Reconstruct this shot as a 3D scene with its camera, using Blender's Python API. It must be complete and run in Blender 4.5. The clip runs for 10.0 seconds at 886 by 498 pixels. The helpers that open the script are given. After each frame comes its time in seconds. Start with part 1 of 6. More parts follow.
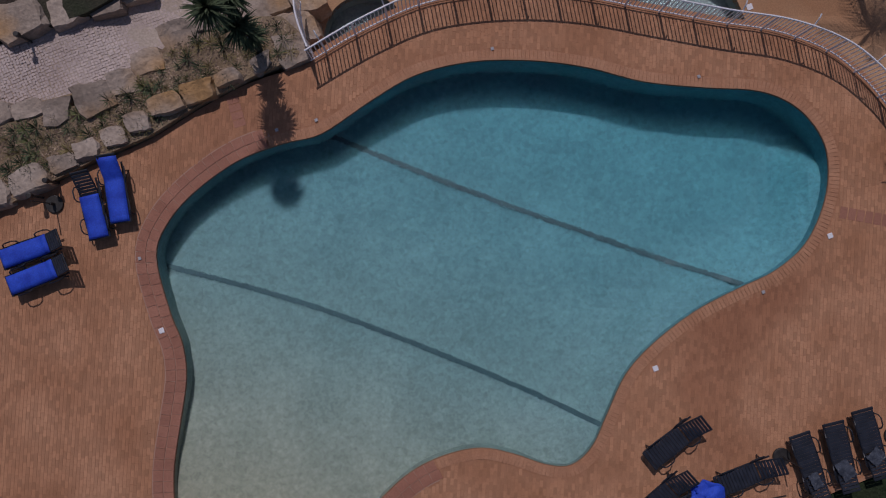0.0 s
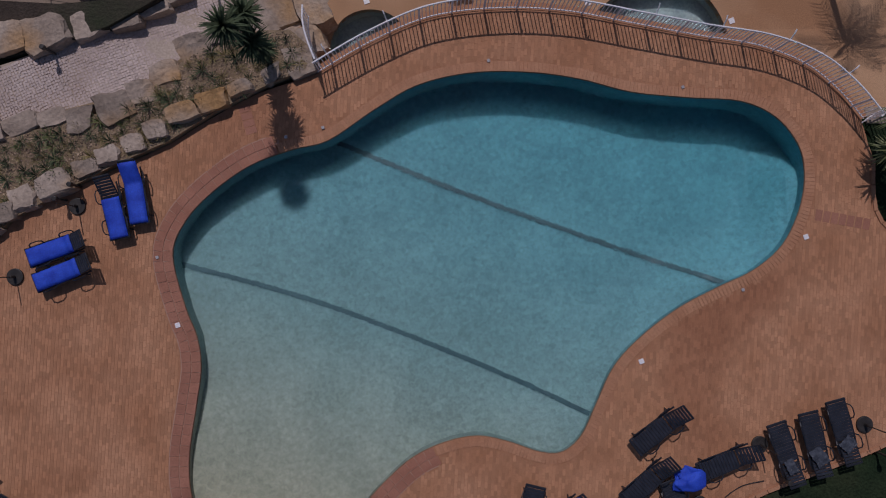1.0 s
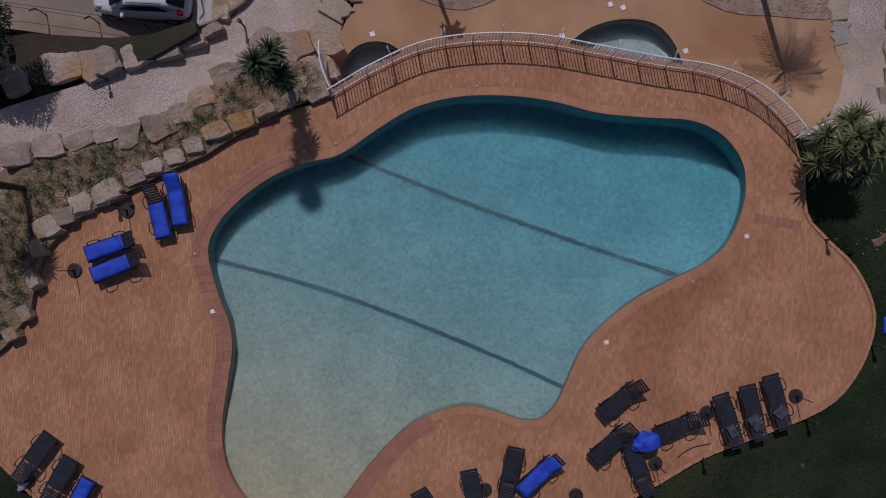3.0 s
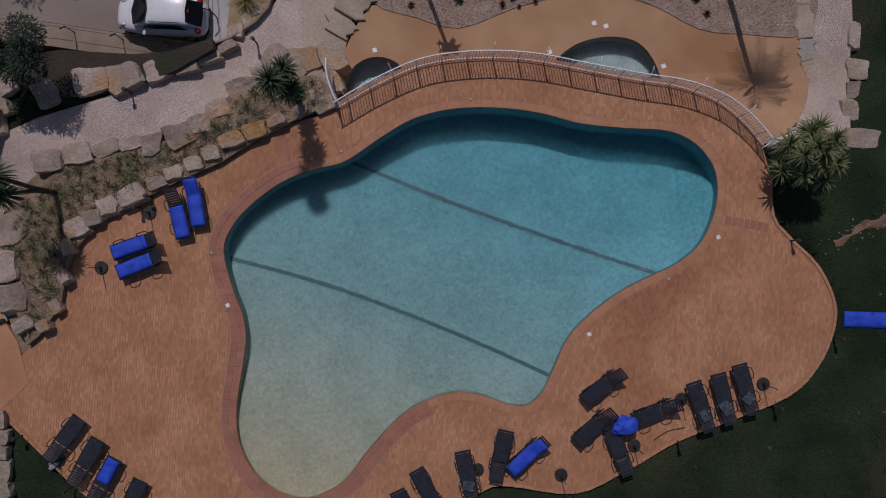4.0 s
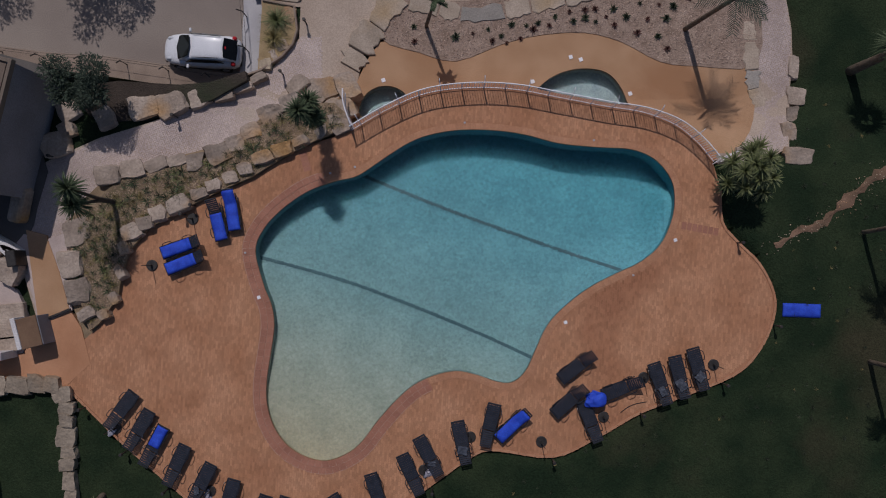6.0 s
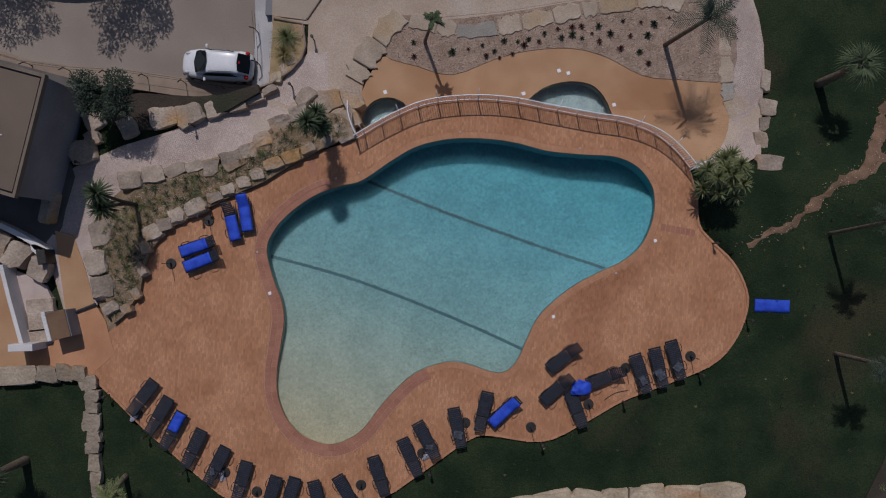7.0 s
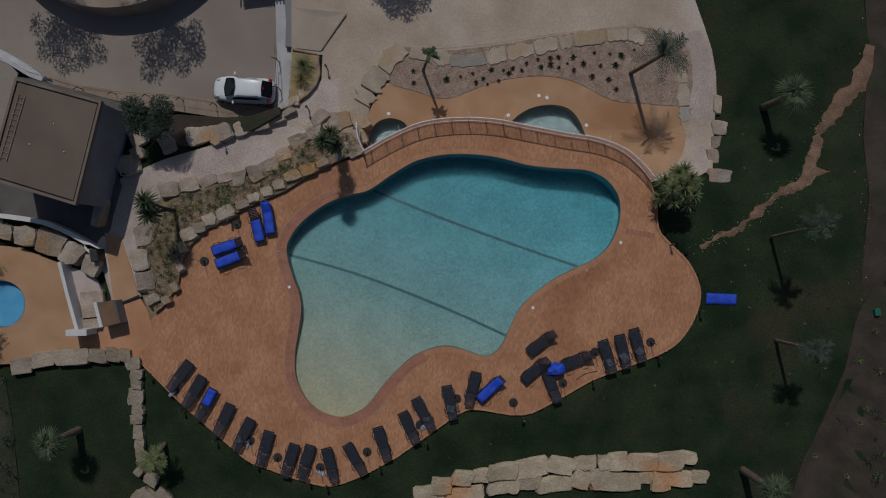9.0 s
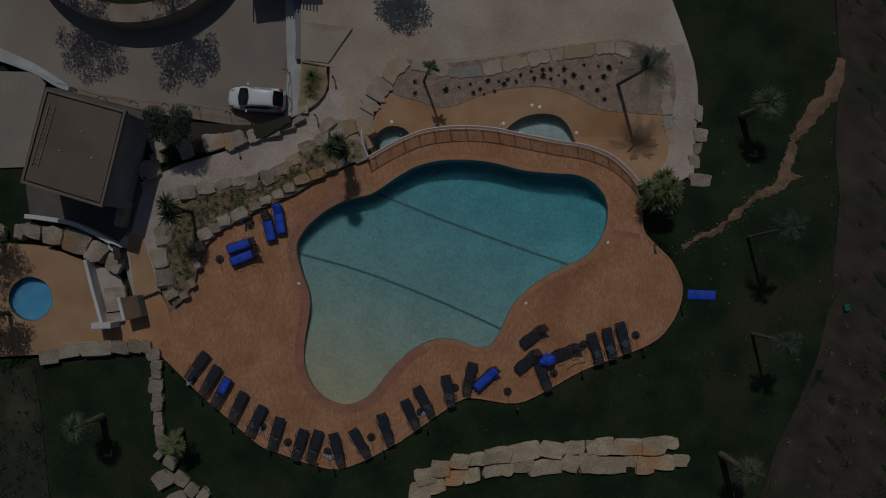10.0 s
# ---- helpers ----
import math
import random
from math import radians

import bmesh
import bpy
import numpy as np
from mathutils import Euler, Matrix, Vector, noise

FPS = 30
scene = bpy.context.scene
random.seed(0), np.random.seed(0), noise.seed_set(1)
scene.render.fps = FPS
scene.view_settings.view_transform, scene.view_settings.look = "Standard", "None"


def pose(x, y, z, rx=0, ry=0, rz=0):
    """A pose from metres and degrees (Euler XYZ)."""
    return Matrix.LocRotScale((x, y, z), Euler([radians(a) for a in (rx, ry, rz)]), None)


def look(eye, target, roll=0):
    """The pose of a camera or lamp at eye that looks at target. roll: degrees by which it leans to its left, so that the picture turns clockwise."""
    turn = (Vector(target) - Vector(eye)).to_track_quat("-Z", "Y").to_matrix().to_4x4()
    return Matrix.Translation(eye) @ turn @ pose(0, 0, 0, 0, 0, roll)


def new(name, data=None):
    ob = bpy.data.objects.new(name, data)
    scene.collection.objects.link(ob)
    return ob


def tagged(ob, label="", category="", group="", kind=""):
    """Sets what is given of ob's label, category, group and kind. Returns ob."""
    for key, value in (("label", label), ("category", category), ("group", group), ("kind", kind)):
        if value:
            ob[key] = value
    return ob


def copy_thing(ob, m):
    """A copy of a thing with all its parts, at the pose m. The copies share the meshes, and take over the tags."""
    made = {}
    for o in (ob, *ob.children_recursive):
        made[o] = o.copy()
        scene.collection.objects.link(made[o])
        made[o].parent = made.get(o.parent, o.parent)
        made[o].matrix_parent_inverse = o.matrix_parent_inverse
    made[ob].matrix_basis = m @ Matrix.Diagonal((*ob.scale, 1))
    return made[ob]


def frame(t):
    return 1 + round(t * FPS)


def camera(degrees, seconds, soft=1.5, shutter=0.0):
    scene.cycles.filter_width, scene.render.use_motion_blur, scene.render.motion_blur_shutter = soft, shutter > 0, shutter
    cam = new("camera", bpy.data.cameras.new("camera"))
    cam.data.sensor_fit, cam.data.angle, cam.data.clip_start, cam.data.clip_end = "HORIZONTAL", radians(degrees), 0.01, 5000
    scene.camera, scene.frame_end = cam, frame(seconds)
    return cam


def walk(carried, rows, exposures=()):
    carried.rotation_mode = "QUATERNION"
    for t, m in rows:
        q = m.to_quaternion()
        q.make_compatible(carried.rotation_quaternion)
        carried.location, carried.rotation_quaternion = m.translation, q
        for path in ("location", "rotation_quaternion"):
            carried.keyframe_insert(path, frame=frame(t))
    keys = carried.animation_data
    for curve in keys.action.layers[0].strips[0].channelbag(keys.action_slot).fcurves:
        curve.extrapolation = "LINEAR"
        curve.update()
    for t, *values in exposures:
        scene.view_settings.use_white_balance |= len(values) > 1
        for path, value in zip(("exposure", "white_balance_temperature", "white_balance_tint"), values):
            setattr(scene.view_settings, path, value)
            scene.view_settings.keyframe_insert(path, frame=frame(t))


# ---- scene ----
from mathutils.geometry import delaunay_2d_cdt

# ---------------------------------------------------------------- camera
cam = camera(66.0, 10.0, soft=1.1)
# seconds, x, y, z, tilt about x, tilt about y, turn
PATH = [
    (0, 0.020, 0.037, 19.157, 0.841, -0.467, -0.530),
    (0.5, 0.043, 0.039, 19.722, 0.802, -0.440, -0.491),
    (1, 0.058, 0.044, 20.391, 0.760, -0.420, -0.457),
    (1.5, 0.068, 0.040, 21.189, 0.707, -0.413, -0.453),
    (2, 0.101, 0.030, 22.052, 0.647, -0.419, -0.478),
    (2.5, 0.147, 0.020, 22.988, 0.592, -0.419, -0.481),
    (4, 0.354, -0.021, 26.121, 0.510, -0.383, -0.366),
    (4.5, 0.392, -0.018, 27.247, 0.507, -0.340, -0.351),
    (5, 0.428, -0.014, 28.391, 0.515, -0.266, -0.341),
    (5.5, 0.470, -0.022, 29.570, 0.536, -0.194, -0.339),
    (7, 0.712, -0.148, 33.269, 0.650, -0.054, -0.260),
    (7.5, 0.813, -0.168, 34.574, 0.691, -0.027, -0.230),
    (8, 0.903, -0.178, 35.937, 0.704, -0.007, -0.203),
    (8.5, 0.969, -0.180, 37.307, 0.682, -0.017, -0.164),
    (9, 0.995, -0.178, 38.682, 0.630, -0.037, -0.110),
    (9.5, 0.999, -0.173, 40.075, 0.571, -0.063, -0.070),
    (10, 1.002, -0.169, 41.489, 0.508, -0.087, -0.027),
]
walk(cam, [(t, pose(x, y, z) @ pose(0, 0, 0, 0, 0, c) @ pose(0, 0, 0, a) @ pose(0, 0, 0, 0, b)) for t, x, y, z, a, b, c in PATH],
     exposures=[(t, e, k, g) for t, e, k, g in ((0.0, -1.06, 6150, 23.5), (2.5, -1.0, 6150, 24), (4.5, -0.93, 6280, 21), (7.0, -0.75, 6220, 15), (8.5, -0.72, 6230, 10), (9.0, -1.12, 6250, 8), (9.5, -1.59, 6230, 6), (10.0, -2.05, 6260, 4.5))])

# ---------------------------------------------------------------- light
SUN_EL = radians(53)
SHADOW = Vector((0.19, -1.0, 0)).normalized()
to_sun = Vector((-SHADOW.x * math.cos(SUN_EL), -SHADOW.y * math.cos(SUN_EL), math.sin(SUN_EL)))
world = bpy.data.worlds.new("sky")
scene.world = world
world.use_nodes = True
nt = world.node_tree
sky = nt.nodes.new("ShaderNodeTexSky")
sky.sky_type, sky.sun_disc = "NISHITA", False
sky.sun_elevation = SUN_EL
sky.sun_rotation = math.atan2(to_sun.x, to_sun.y)
nt.links.new(sky.outputs[0], nt.nodes["Background"].inputs[0])
nt.nodes["Background"].inputs[1].default_value = 0.077
sun = new("sun", bpy.data.lights.new("sun", "SUN"))
sun.data.energy, sun.data.angle, sun.data.color = 3.45, radians(0.53), (1.0, 0.95, 0.88)
sun.matrix_world = look((0, 0, 60), Vector((0, 0, 60)) - to_sun)


# ---------------------------------------------------------------- materials
def material(name, a, b, scale=3.0, fine=40.0, rough=0.8, bump=0.3, depth=0.02, c=None, spread=0.35, island=0.0, metal=0.0, spec=0.4, grain=0.22):
    """A surface that wanders between colours a and b at one scale, with grain and relief at a finer one; c: stains; island: change from piece to piece."""
    m = bpy.data.materials.new(name)
    m.use_nodes = True
    t = m.node_tree
    n, link = t.nodes, t.links.new
    bsdf = n["Principled BSDF"]
    geo = n.new("ShaderNodeNewGeometry")
    big = n.new("ShaderNodeTexNoise")
    big.inputs["Scale"].default_value, big.inputs["Detail"].default_value = scale, 5
    small = n.new("ShaderNodeTexNoise")
    small.inputs["Scale"].default_value, small.inputs["Detail"].default_value = fine, 3
    for tex in (big, small):
        link(geo.outputs["Position"], tex.inputs["Vector"])
    ramp = n.new("ShaderNodeValToRGB")
    ramp.color_ramp.elements[0].position, ramp.color_ramp.elements[1].position = 0.5 - spread / 2, 0.5 + spread / 2
    ramp.color_ramp.elements[0].color, ramp.color_ramp.elements[1].color = (*a, 1), (*b, 1)
    link(big.outputs["Fac"], ramp.inputs["Fac"])
    col = ramp.outputs["Color"]
    if c:
        spots = n.new("ShaderNodeTexNoise")
        spots.inputs["Scale"].default_value, spots.inputs["Detail"].default_value = scale * 0.31, 6
        link(geo.outputs["Position"], spots.inputs["Vector"])
        cut = n.new("ShaderNodeMapRange")
        cut.inputs["From Min"].default_value, cut.inputs["From Max"].default_value = 0.54, 0.68
        link(spots.outputs["Fac"], cut.inputs["Value"])
        mix = n.new("ShaderNodeMixRGB")
        mix.inputs["Color2"].default_value = (*c, 1)
        link(cut.outputs["Result"], mix.inputs["Fac"])
        link(col, mix.inputs["Color1"])
        col = mix.outputs["Color"]
    # grain, and tone from piece to piece
    speck = n.new("ShaderNodeMapRange")
    speck.inputs["From Min"].default_value, speck.inputs["From Max"].default_value = 0.25, 0.75
    speck.inputs["To Min"].default_value, speck.inputs["To Max"].default_value = 1 - grain, 1 + grain
    link(small.outputs["Fac"], speck.inputs["Value"])
    value = speck.outputs["Result"]
    if island:
        info = n.new("ShaderNodeObjectInfo")
        add = n.new("ShaderNodeMath")
        add.operation = "ADD"
        link(geo.outputs["Random Per Island"], add.inputs[0])
        link(info.outputs["Random"], add.inputs[1])
        frac = n.new("ShaderNodeMath")
        frac.operation = "FRACT"
        link(add.outputs[0], frac.inputs[0])
        rng = n.new("ShaderNodeMapRange")
        rng.inputs["To Min"].default_value, rng.inputs["To Max"].default_value = 1 - island, 1 + island
        link(frac.outputs[0], rng.inputs["Value"])
        mul = n.new("ShaderNodeMath")
        mul.operation = "MULTIPLY"
        link(value, mul.inputs[0])
        link(rng.outputs["Result"], mul.inputs[1])
        value = mul.outputs[0]
    tone = n.new("ShaderNodeVectorMath")
    tone.operation = "SCALE"
    link(col, tone.inputs[0])
    link(value, tone.inputs["Scale"])
    link(tone.outputs["Vector"], bsdf.inputs["Base Color"])
    bsdf.inputs["Roughness"].default_value, bsdf.inputs["Metallic"].default_value = rough, metal
    bsdf.inputs["Specular IOR Level"].default_value = spec
    if bump:
        bm_node = n.new("ShaderNodeBump")
        bm_node.inputs["Strength"].default_value, bm_node.inputs["Distance"].default_value = bump, depth
        link(small.outputs["Fac"], bm_node.inputs["Height"])
        link(bm_node.outputs["Normal"], bsdf.inputs["Normal"])
    return m


M = {
    "paver": material("terracotta_paver", (0.365, 0.171, 0.088), (0.475, 0.247, 0.139), 0.55, 45, 0.85, 0.3, 0.004, (0.32, 0.142, 0.074), island=0.16),
    "joint": material("paver_joint", (0.33, 0.155, 0.082), (0.42, 0.21, 0.12), 2, 60, 0.95),
    "coping": material("red_coping", (0.30, 0.13, 0.085), (0.365, 0.168, 0.112), 1.2, 40, 0.8, 0.2, 0.004, island=0.07),
    "coping_orange": material("orange_coping", (0.39, 0.185, 0.1), (0.46, 0.24, 0.138), 1.2, 40, 0.8, 0.2, 0.004, island=0.06),
    "mortar": material("mortar", (0.36, 0.21, 0.155), (0.42, 0.26, 0.19), 4, 60, 0.95),
    "grass": material("lawn", (0.0125, 0.024, 0.012), (0.026, 0.039, 0.019), 0.45, 14, 0.95, 0.9, 0.06, (0.042, 0.04, 0.023), spread=0.25, spec=0.1, grain=0.4),
    "dirt": material("bare_dirt", (0.14, 0.083, 0.053), (0.24, 0.15, 0.10), 1.5, 22, 0.95, 0.8, 0.05, (0.12, 0.08, 0.05)),
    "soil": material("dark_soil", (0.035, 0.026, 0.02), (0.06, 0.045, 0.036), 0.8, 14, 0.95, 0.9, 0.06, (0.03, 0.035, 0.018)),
    "bed": material("mulch_bed", (0.21, 0.15, 0.092), (0.34, 0.25, 0.16), 1.6, 30, 0.95, 1.0, 0.05, (0.16, 0.125, 0.07)),
    "gravel": material("pink_gravel", (0.24, 0.17, 0.13), (0.36, 0.27, 0.215), 2.0, 16, 0.95, 1.0, 0.04),
    "cobble": material("white_cobble", (0.43, 0.345, 0.315), (0.55, 0.46, 0.43), 0.7, 50, 0.85, 0.4, 0.006, (0.37, 0.29, 0.26), island=0.10),
    "cobble_joint": material("cobble_joint", (0.27, 0.21, 0.18), (0.36, 0.29, 0.25), 2, 50, 0.95),
    "plaza": material("sandy_plaza", (0.35, 0.27, 0.21), (0.46, 0.37, 0.30), 0.35, 18, 0.9, 0.5, 0.01, (0.5, 0.44, 0.39)),
    "concrete": material("grey_concrete", (0.23, 0.19, 0.165), (0.29, 0.245, 0.21), 0.3, 20, 0.9, 0.3, 0.004, (0.26, 0.20, 0.16)),
    "wall_grey": material("pale_grey_render", (0.36, 0.35, 0.37), (0.46, 0.45, 0.46), 1.0, 30, 0.85, 0.2, 0.003),
    "strip": material("brown_concrete", (0.22, 0.165, 0.13), (0.31, 0.24, 0.19), 0.8, 25, 0.9, 0.3, 0.004),
    "rock": material("sandstone_rock", (0.25, 0.197, 0.157), (0.395, 0.322, 0.265), 1.1, 9, 0.9, 0.9, 0.05, (0.36, 0.21, 0.09), island=0.22),
    "rock_pale": material("pale_limestone", (0.335, 0.264, 0.184), (0.485, 0.395, 0.29), 0.9, 9, 0.9, 0.9, 0.05, (0.45, 0.24, 0.12), island=0.15),
    "plaster": material("white_wall_paint", (0.55, 0.53, 0.53), (0.66, 0.64, 0.64), 0.8, 20, 0.8, 0.2, 0.004),
    "roof": material("roof_gravel", (0.122, 0.09, 0.07), (0.16, 0.122, 0.096), 0.4, 40, 0.95, 0.5, 0.01),
    "roof_edge": material("roof_parapet", (0.14, 0.11, 0.085), (0.19, 0.15, 0.12), 0.8, 30, 0.9),
    "facade": material("grey_facade", (0.17, 0.17, 0.19), (0.22, 0.22, 0.245), 0.6, 20, 0.8),
    "white": material("white_metal", (0.72, 0.71, 0.74), (0.8, 0.79, 0.82), 4, 40, 0.45, 0.05, 0.001),
    "black": material("black_resin", (0.012, 0.014, 0.02), (0.022, 0.025, 0.035), 4, 60, 0.38, 0.1, 0.002),
    "sling": material("black_sling_fabric", (0.013, 0.016, 0.025), (0.024, 0.028, 0.042), 5, 120, 0.5, 0.3, 0.002),
    "blue": material("blue_cushion", (0.012, 0.045, 0.42), (0.025, 0.085, 0.60), 3, 30, 0.75, 0.3, 0.01),
    "dark_metal": material("dark_metal", (0.02, 0.018, 0.018), (0.04, 0.036, 0.034), 6, 60, 0.5, 0.1, 0.002),
    "bark": material("palm_bark", (0.10, 0.07, 0.05), (0.18, 0.14, 0.10), 6, 40, 0.95, 0.9, 0.03),
    "bark_dark": material("dark_bark", (0.04, 0.032, 0.026), (0.08, 0.065, 0.05), 6, 40, 0.95, 0.9, 0.03),
    "leaf": material("yucca_leaf", (0.04, 0.058, 0.032), (0.085, 0.11, 0.06), 5, 30, 0.8, 0.1, 0.003, island=0.35, spec=0.15),
    "leaf_pale": material("pale_leaf", (0.085, 0.108, 0.036), (0.17, 0.185, 0.08), 5, 30, 0.6, 0.1, 0.003, island=0.3),
    "leaf_olive": material("olive_leaf", (0.026, 0.040, 0.030), (0.058, 0.077, 0.055), 4, 30, 0.7, 0.1, 0.003, island=0.35, spec=0.15),
    "leaf_dark": material("dark_plant_leaf", (0.02, 0.03, 0.018), (0.05, 0.06, 0.03), 5, 30, 0.7, 0.1, 0.003, island=0.3),
    "leaf_red": material("reddish_plant_leaf", (0.07, 0.03, 0.025), (0.11, 0.05, 0.04), 5, 30, 0.7, 0.1, 0.003, island=0.3),
    "dry": material("dry_tuft", (0.16, 0.13, 0.05), (0.28, 0.23, 0.10), 5, 30, 0.8, 0.1, 0.003, island=0.3),
}


def floor_material():
    """Pool plaster: sandy on the beach end; the water's deepening blue-green and its ripple light are put into the
    colour.
    """
    m = material("pool_plaster", (0.118, 0.23, 0.258), (0.145, 0.272, 0.303), 0.6, 5.5, 0.7, 0.1, 0.003, grain=0.06)
    t = m.node_tree
    n, link = t.nodes, t.links.new
    bsdf = n["Principled BSDF"]
    old = bsdf.inputs["Base Color"].links[0].from_socket
    geo = n.new("ShaderNodeNewGeometry")
    across = n.new("ShaderNodeVectorMath")
    across.operation = "DOT_PRODUCT"
    across.inputs[1].default_value = (0.3463, 0.9381, 0)
    link(geo.outputs["Position"], across.inputs[0])
    rng = n.new("ShaderNodeMapRange")
    rng.inputs["From Min"].default_value, rng.inputs["From Max"].default_value = 6.2, -10.3
    link(across.outputs["Value"], rng.inputs["Value"])
    # sandy beach plaster, then the water's depth tint put into the colour
    ramp = n.new("ShaderNodeValToRGB")
    e = ramp.color_ramp.elements
    e[0].position, e[0].color = 0.0, (0.49, 0.983, 1.011, 1)
    e[1].position, e[1].color = 1.0, (2.7, 1.15, 0.67, 1)
    for place, tint in ((0.12, (0.59, 0.99, 1.006, 1)), (0.30, (0.81, 1.007, 0.98, 1)), (0.545, (1.25, 1.035, 0.90, 1)), (0.8, (2.1, 1.1, 0.77, 1))):
        e.new(place).color = tint
    link(rng.outputs["Result"], ramp.inputs["Fac"])
    # fine light and dark of the ripples, mottled into the floor colour
    ripple_grain = n.new("ShaderNodeTexNoise")
    ripple_grain.inputs["Scale"].default_value, ripple_grain.inputs["Detail"].default_value, ripple_grain.inputs["Distortion"].default_value = 8.0, 3.0, 0.8
    link(geo.outputs["Position"], ripple_grain.inputs["Vector"])
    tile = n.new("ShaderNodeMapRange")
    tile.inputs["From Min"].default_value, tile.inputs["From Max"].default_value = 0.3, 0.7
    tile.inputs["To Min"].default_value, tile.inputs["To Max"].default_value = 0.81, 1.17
    link(ripple_grain.outputs["Fac"], tile.inputs["Value"])
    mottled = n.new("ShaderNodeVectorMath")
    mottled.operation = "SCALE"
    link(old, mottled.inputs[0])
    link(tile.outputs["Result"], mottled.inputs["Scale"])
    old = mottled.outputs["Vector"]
    # ripple light put into the floor colour, stronger towards the deep end
    ripple_cloud = n.new("ShaderNodeTexNoise")
    ripple_cloud.inputs["Scale"].default_value, ripple_cloud.inputs["Detail"].default_value, ripple_cloud.inputs["Distortion"].default_value = 2.3, 2.0, 1.6
    link(geo.outputs["Position"], ripple_cloud.inputs["Vector"])
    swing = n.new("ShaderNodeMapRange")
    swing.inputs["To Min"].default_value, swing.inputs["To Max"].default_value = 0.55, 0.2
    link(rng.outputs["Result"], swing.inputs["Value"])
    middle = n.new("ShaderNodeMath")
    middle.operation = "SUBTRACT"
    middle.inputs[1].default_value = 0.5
    link(ripple_cloud.outputs["Fac"], middle.inputs[0])
    ripple_gain = n.new("ShaderNodeMath")
    ripple_gain.operation = "MULTIPLY_ADD"
    link(middle.outputs[0], ripple_gain.inputs[0])
    link(swing.outputs["Result"], ripple_gain.inputs[1])
    ripple_gain.inputs[2].default_value = 1.0
    ripple_lit = n.new("ShaderNodeVectorMath")
    ripple_lit.operation = "SCALE"
    link(old, ripple_lit.inputs[0])
    link(ripple_gain.outputs[0], ripple_lit.inputs["Scale"])
    old = ripple_lit.outputs["Vector"]
    mul = n.new("ShaderNodeMixRGB")
    mul.blend_type = "MULTIPLY"
    mul.inputs["Fac"].default_value = 1.0
    link(old, mul.inputs["Color1"])
    link(ramp.outputs["Color"], mul.inputs["Color2"])
    link(mul.outputs["Color"], bsdf.inputs["Base Color"])
    return m


def water_material(name, tint, ripple=0.2):
    """Clear rippled water: refraction with a tint, and gloss that grows at grazing angles."""
    m = bpy.data.materials.new(name)
    m.use_nodes = True
    t = m.node_tree
    n, link = t.nodes, t.links.new
    n.remove(n["Principled BSDF"])
    geo = n.new("ShaderNodeNewGeometry")
    waves = n.new("ShaderNodeTexNoise")
    waves.inputs["Scale"].default_value, waves.inputs["Detail"].default_value, waves.inputs["Distortion"].default_value = 2.6, 2.0, 0.8
    fine = n.new("ShaderNodeTexNoise")
    fine.inputs["Scale"].default_value, fine.inputs["Detail"].default_value = 13.0, 2.0
    link(geo.outputs["Position"], waves.inputs["Vector"])
    link(geo.outputs["Position"], fine.inputs["Vector"])
    add = n.new("ShaderNodeMath")
    add.operation = "MULTIPLY_ADD"
    link(fine.outputs["Fac"], add.inputs[0])
    add.inputs[1].default_value = 0.7
    link(waves.outputs["Fac"], add.inputs[2])
    bump = n.new("ShaderNodeBump")
    bump.inputs["Strength"].default_value, bump.inputs["Distance"].default_value = ripple, 0.12
    link(add.outputs[0], bump.inputs["Height"])
    refr = n.new("ShaderNodeBsdfRefraction")
    refr.inputs["IOR"].default_value, refr.inputs["Roughness"].default_value = 1.33, 0.0
    refr.inputs["Color"].default_value = (*tint, 1)
    gloss = n.new("ShaderNodeBsdfGlossy")
    gloss.inputs["Roughness"].default_value = 0.06
    fres = n.new("ShaderNodeFresnel")
    fres.inputs["IOR"].default_value = 1.33
    mix = n.new("ShaderNodeMixShader")
    for node in (refr, gloss, fres):
        link(bump.outputs["Normal"], node.inputs["Normal"])
    link(fres.outputs[0], mix.inputs[0])
    link(refr.outputs[0], mix.inputs[1])
    link(gloss.outputs[0], mix.inputs[2])
    link(mix.outputs[0], n["Material Output"].inputs["Surface"])
    return m


M["terrace"] = material("tan_terrace_paver", (0.36, 0.205, 0.11), (0.45, 0.275, 0.16), 0.6, 30, 0.85, 0.4, 0.006, (0.33, 0.17, 0.085))
M["scrub"] = material("scrubby_earth", (0.016, 0.022, 0.012), (0.042, 0.042, 0.024), 0.8, 12, 0.95, 0.9, 0.05, (0.07, 0.058, 0.038))
M["sandy"] = material("sandy_soil", (0.30, 0.215, 0.115), (0.41, 0.30, 0.165), 1.5, 25, 0.95, 0.8, 0.03, (0.22, 0.16, 0.09))
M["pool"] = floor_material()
M["line"] = material("dark_tile_line", (0.03, 0.075, 0.085), (0.045, 0.10, 0.11), 3, 30, 0.5, 0.1, 0.002)
M["water"] = water_material("pool_water", (0.80, 0.93, 0.99))
M["still_water"] = water_material("still_water", (0.80, 0.93, 0.99), 0.05)
# yard paving darkened so that its colour carries the building's shade
M["shaded_paving"] = material("shade_grey_paving", (0.085, 0.077, 0.073), (0.125, 0.112, 0.104), 0.8, 25, 0.9, 0.3, 0.004)
M["blue_basin"] = material("blue_basin", (0.07, 0.25, 0.43), (0.10, 0.31, 0.49), 2, 30, 0.6, 0.1, 0.002)
M["grey_basin"] = material("grey_mosaic", (0.26, 0.31, 0.30), (0.35, 0.39, 0.37), 2, 12, 0.6, 0.1, 0.002)


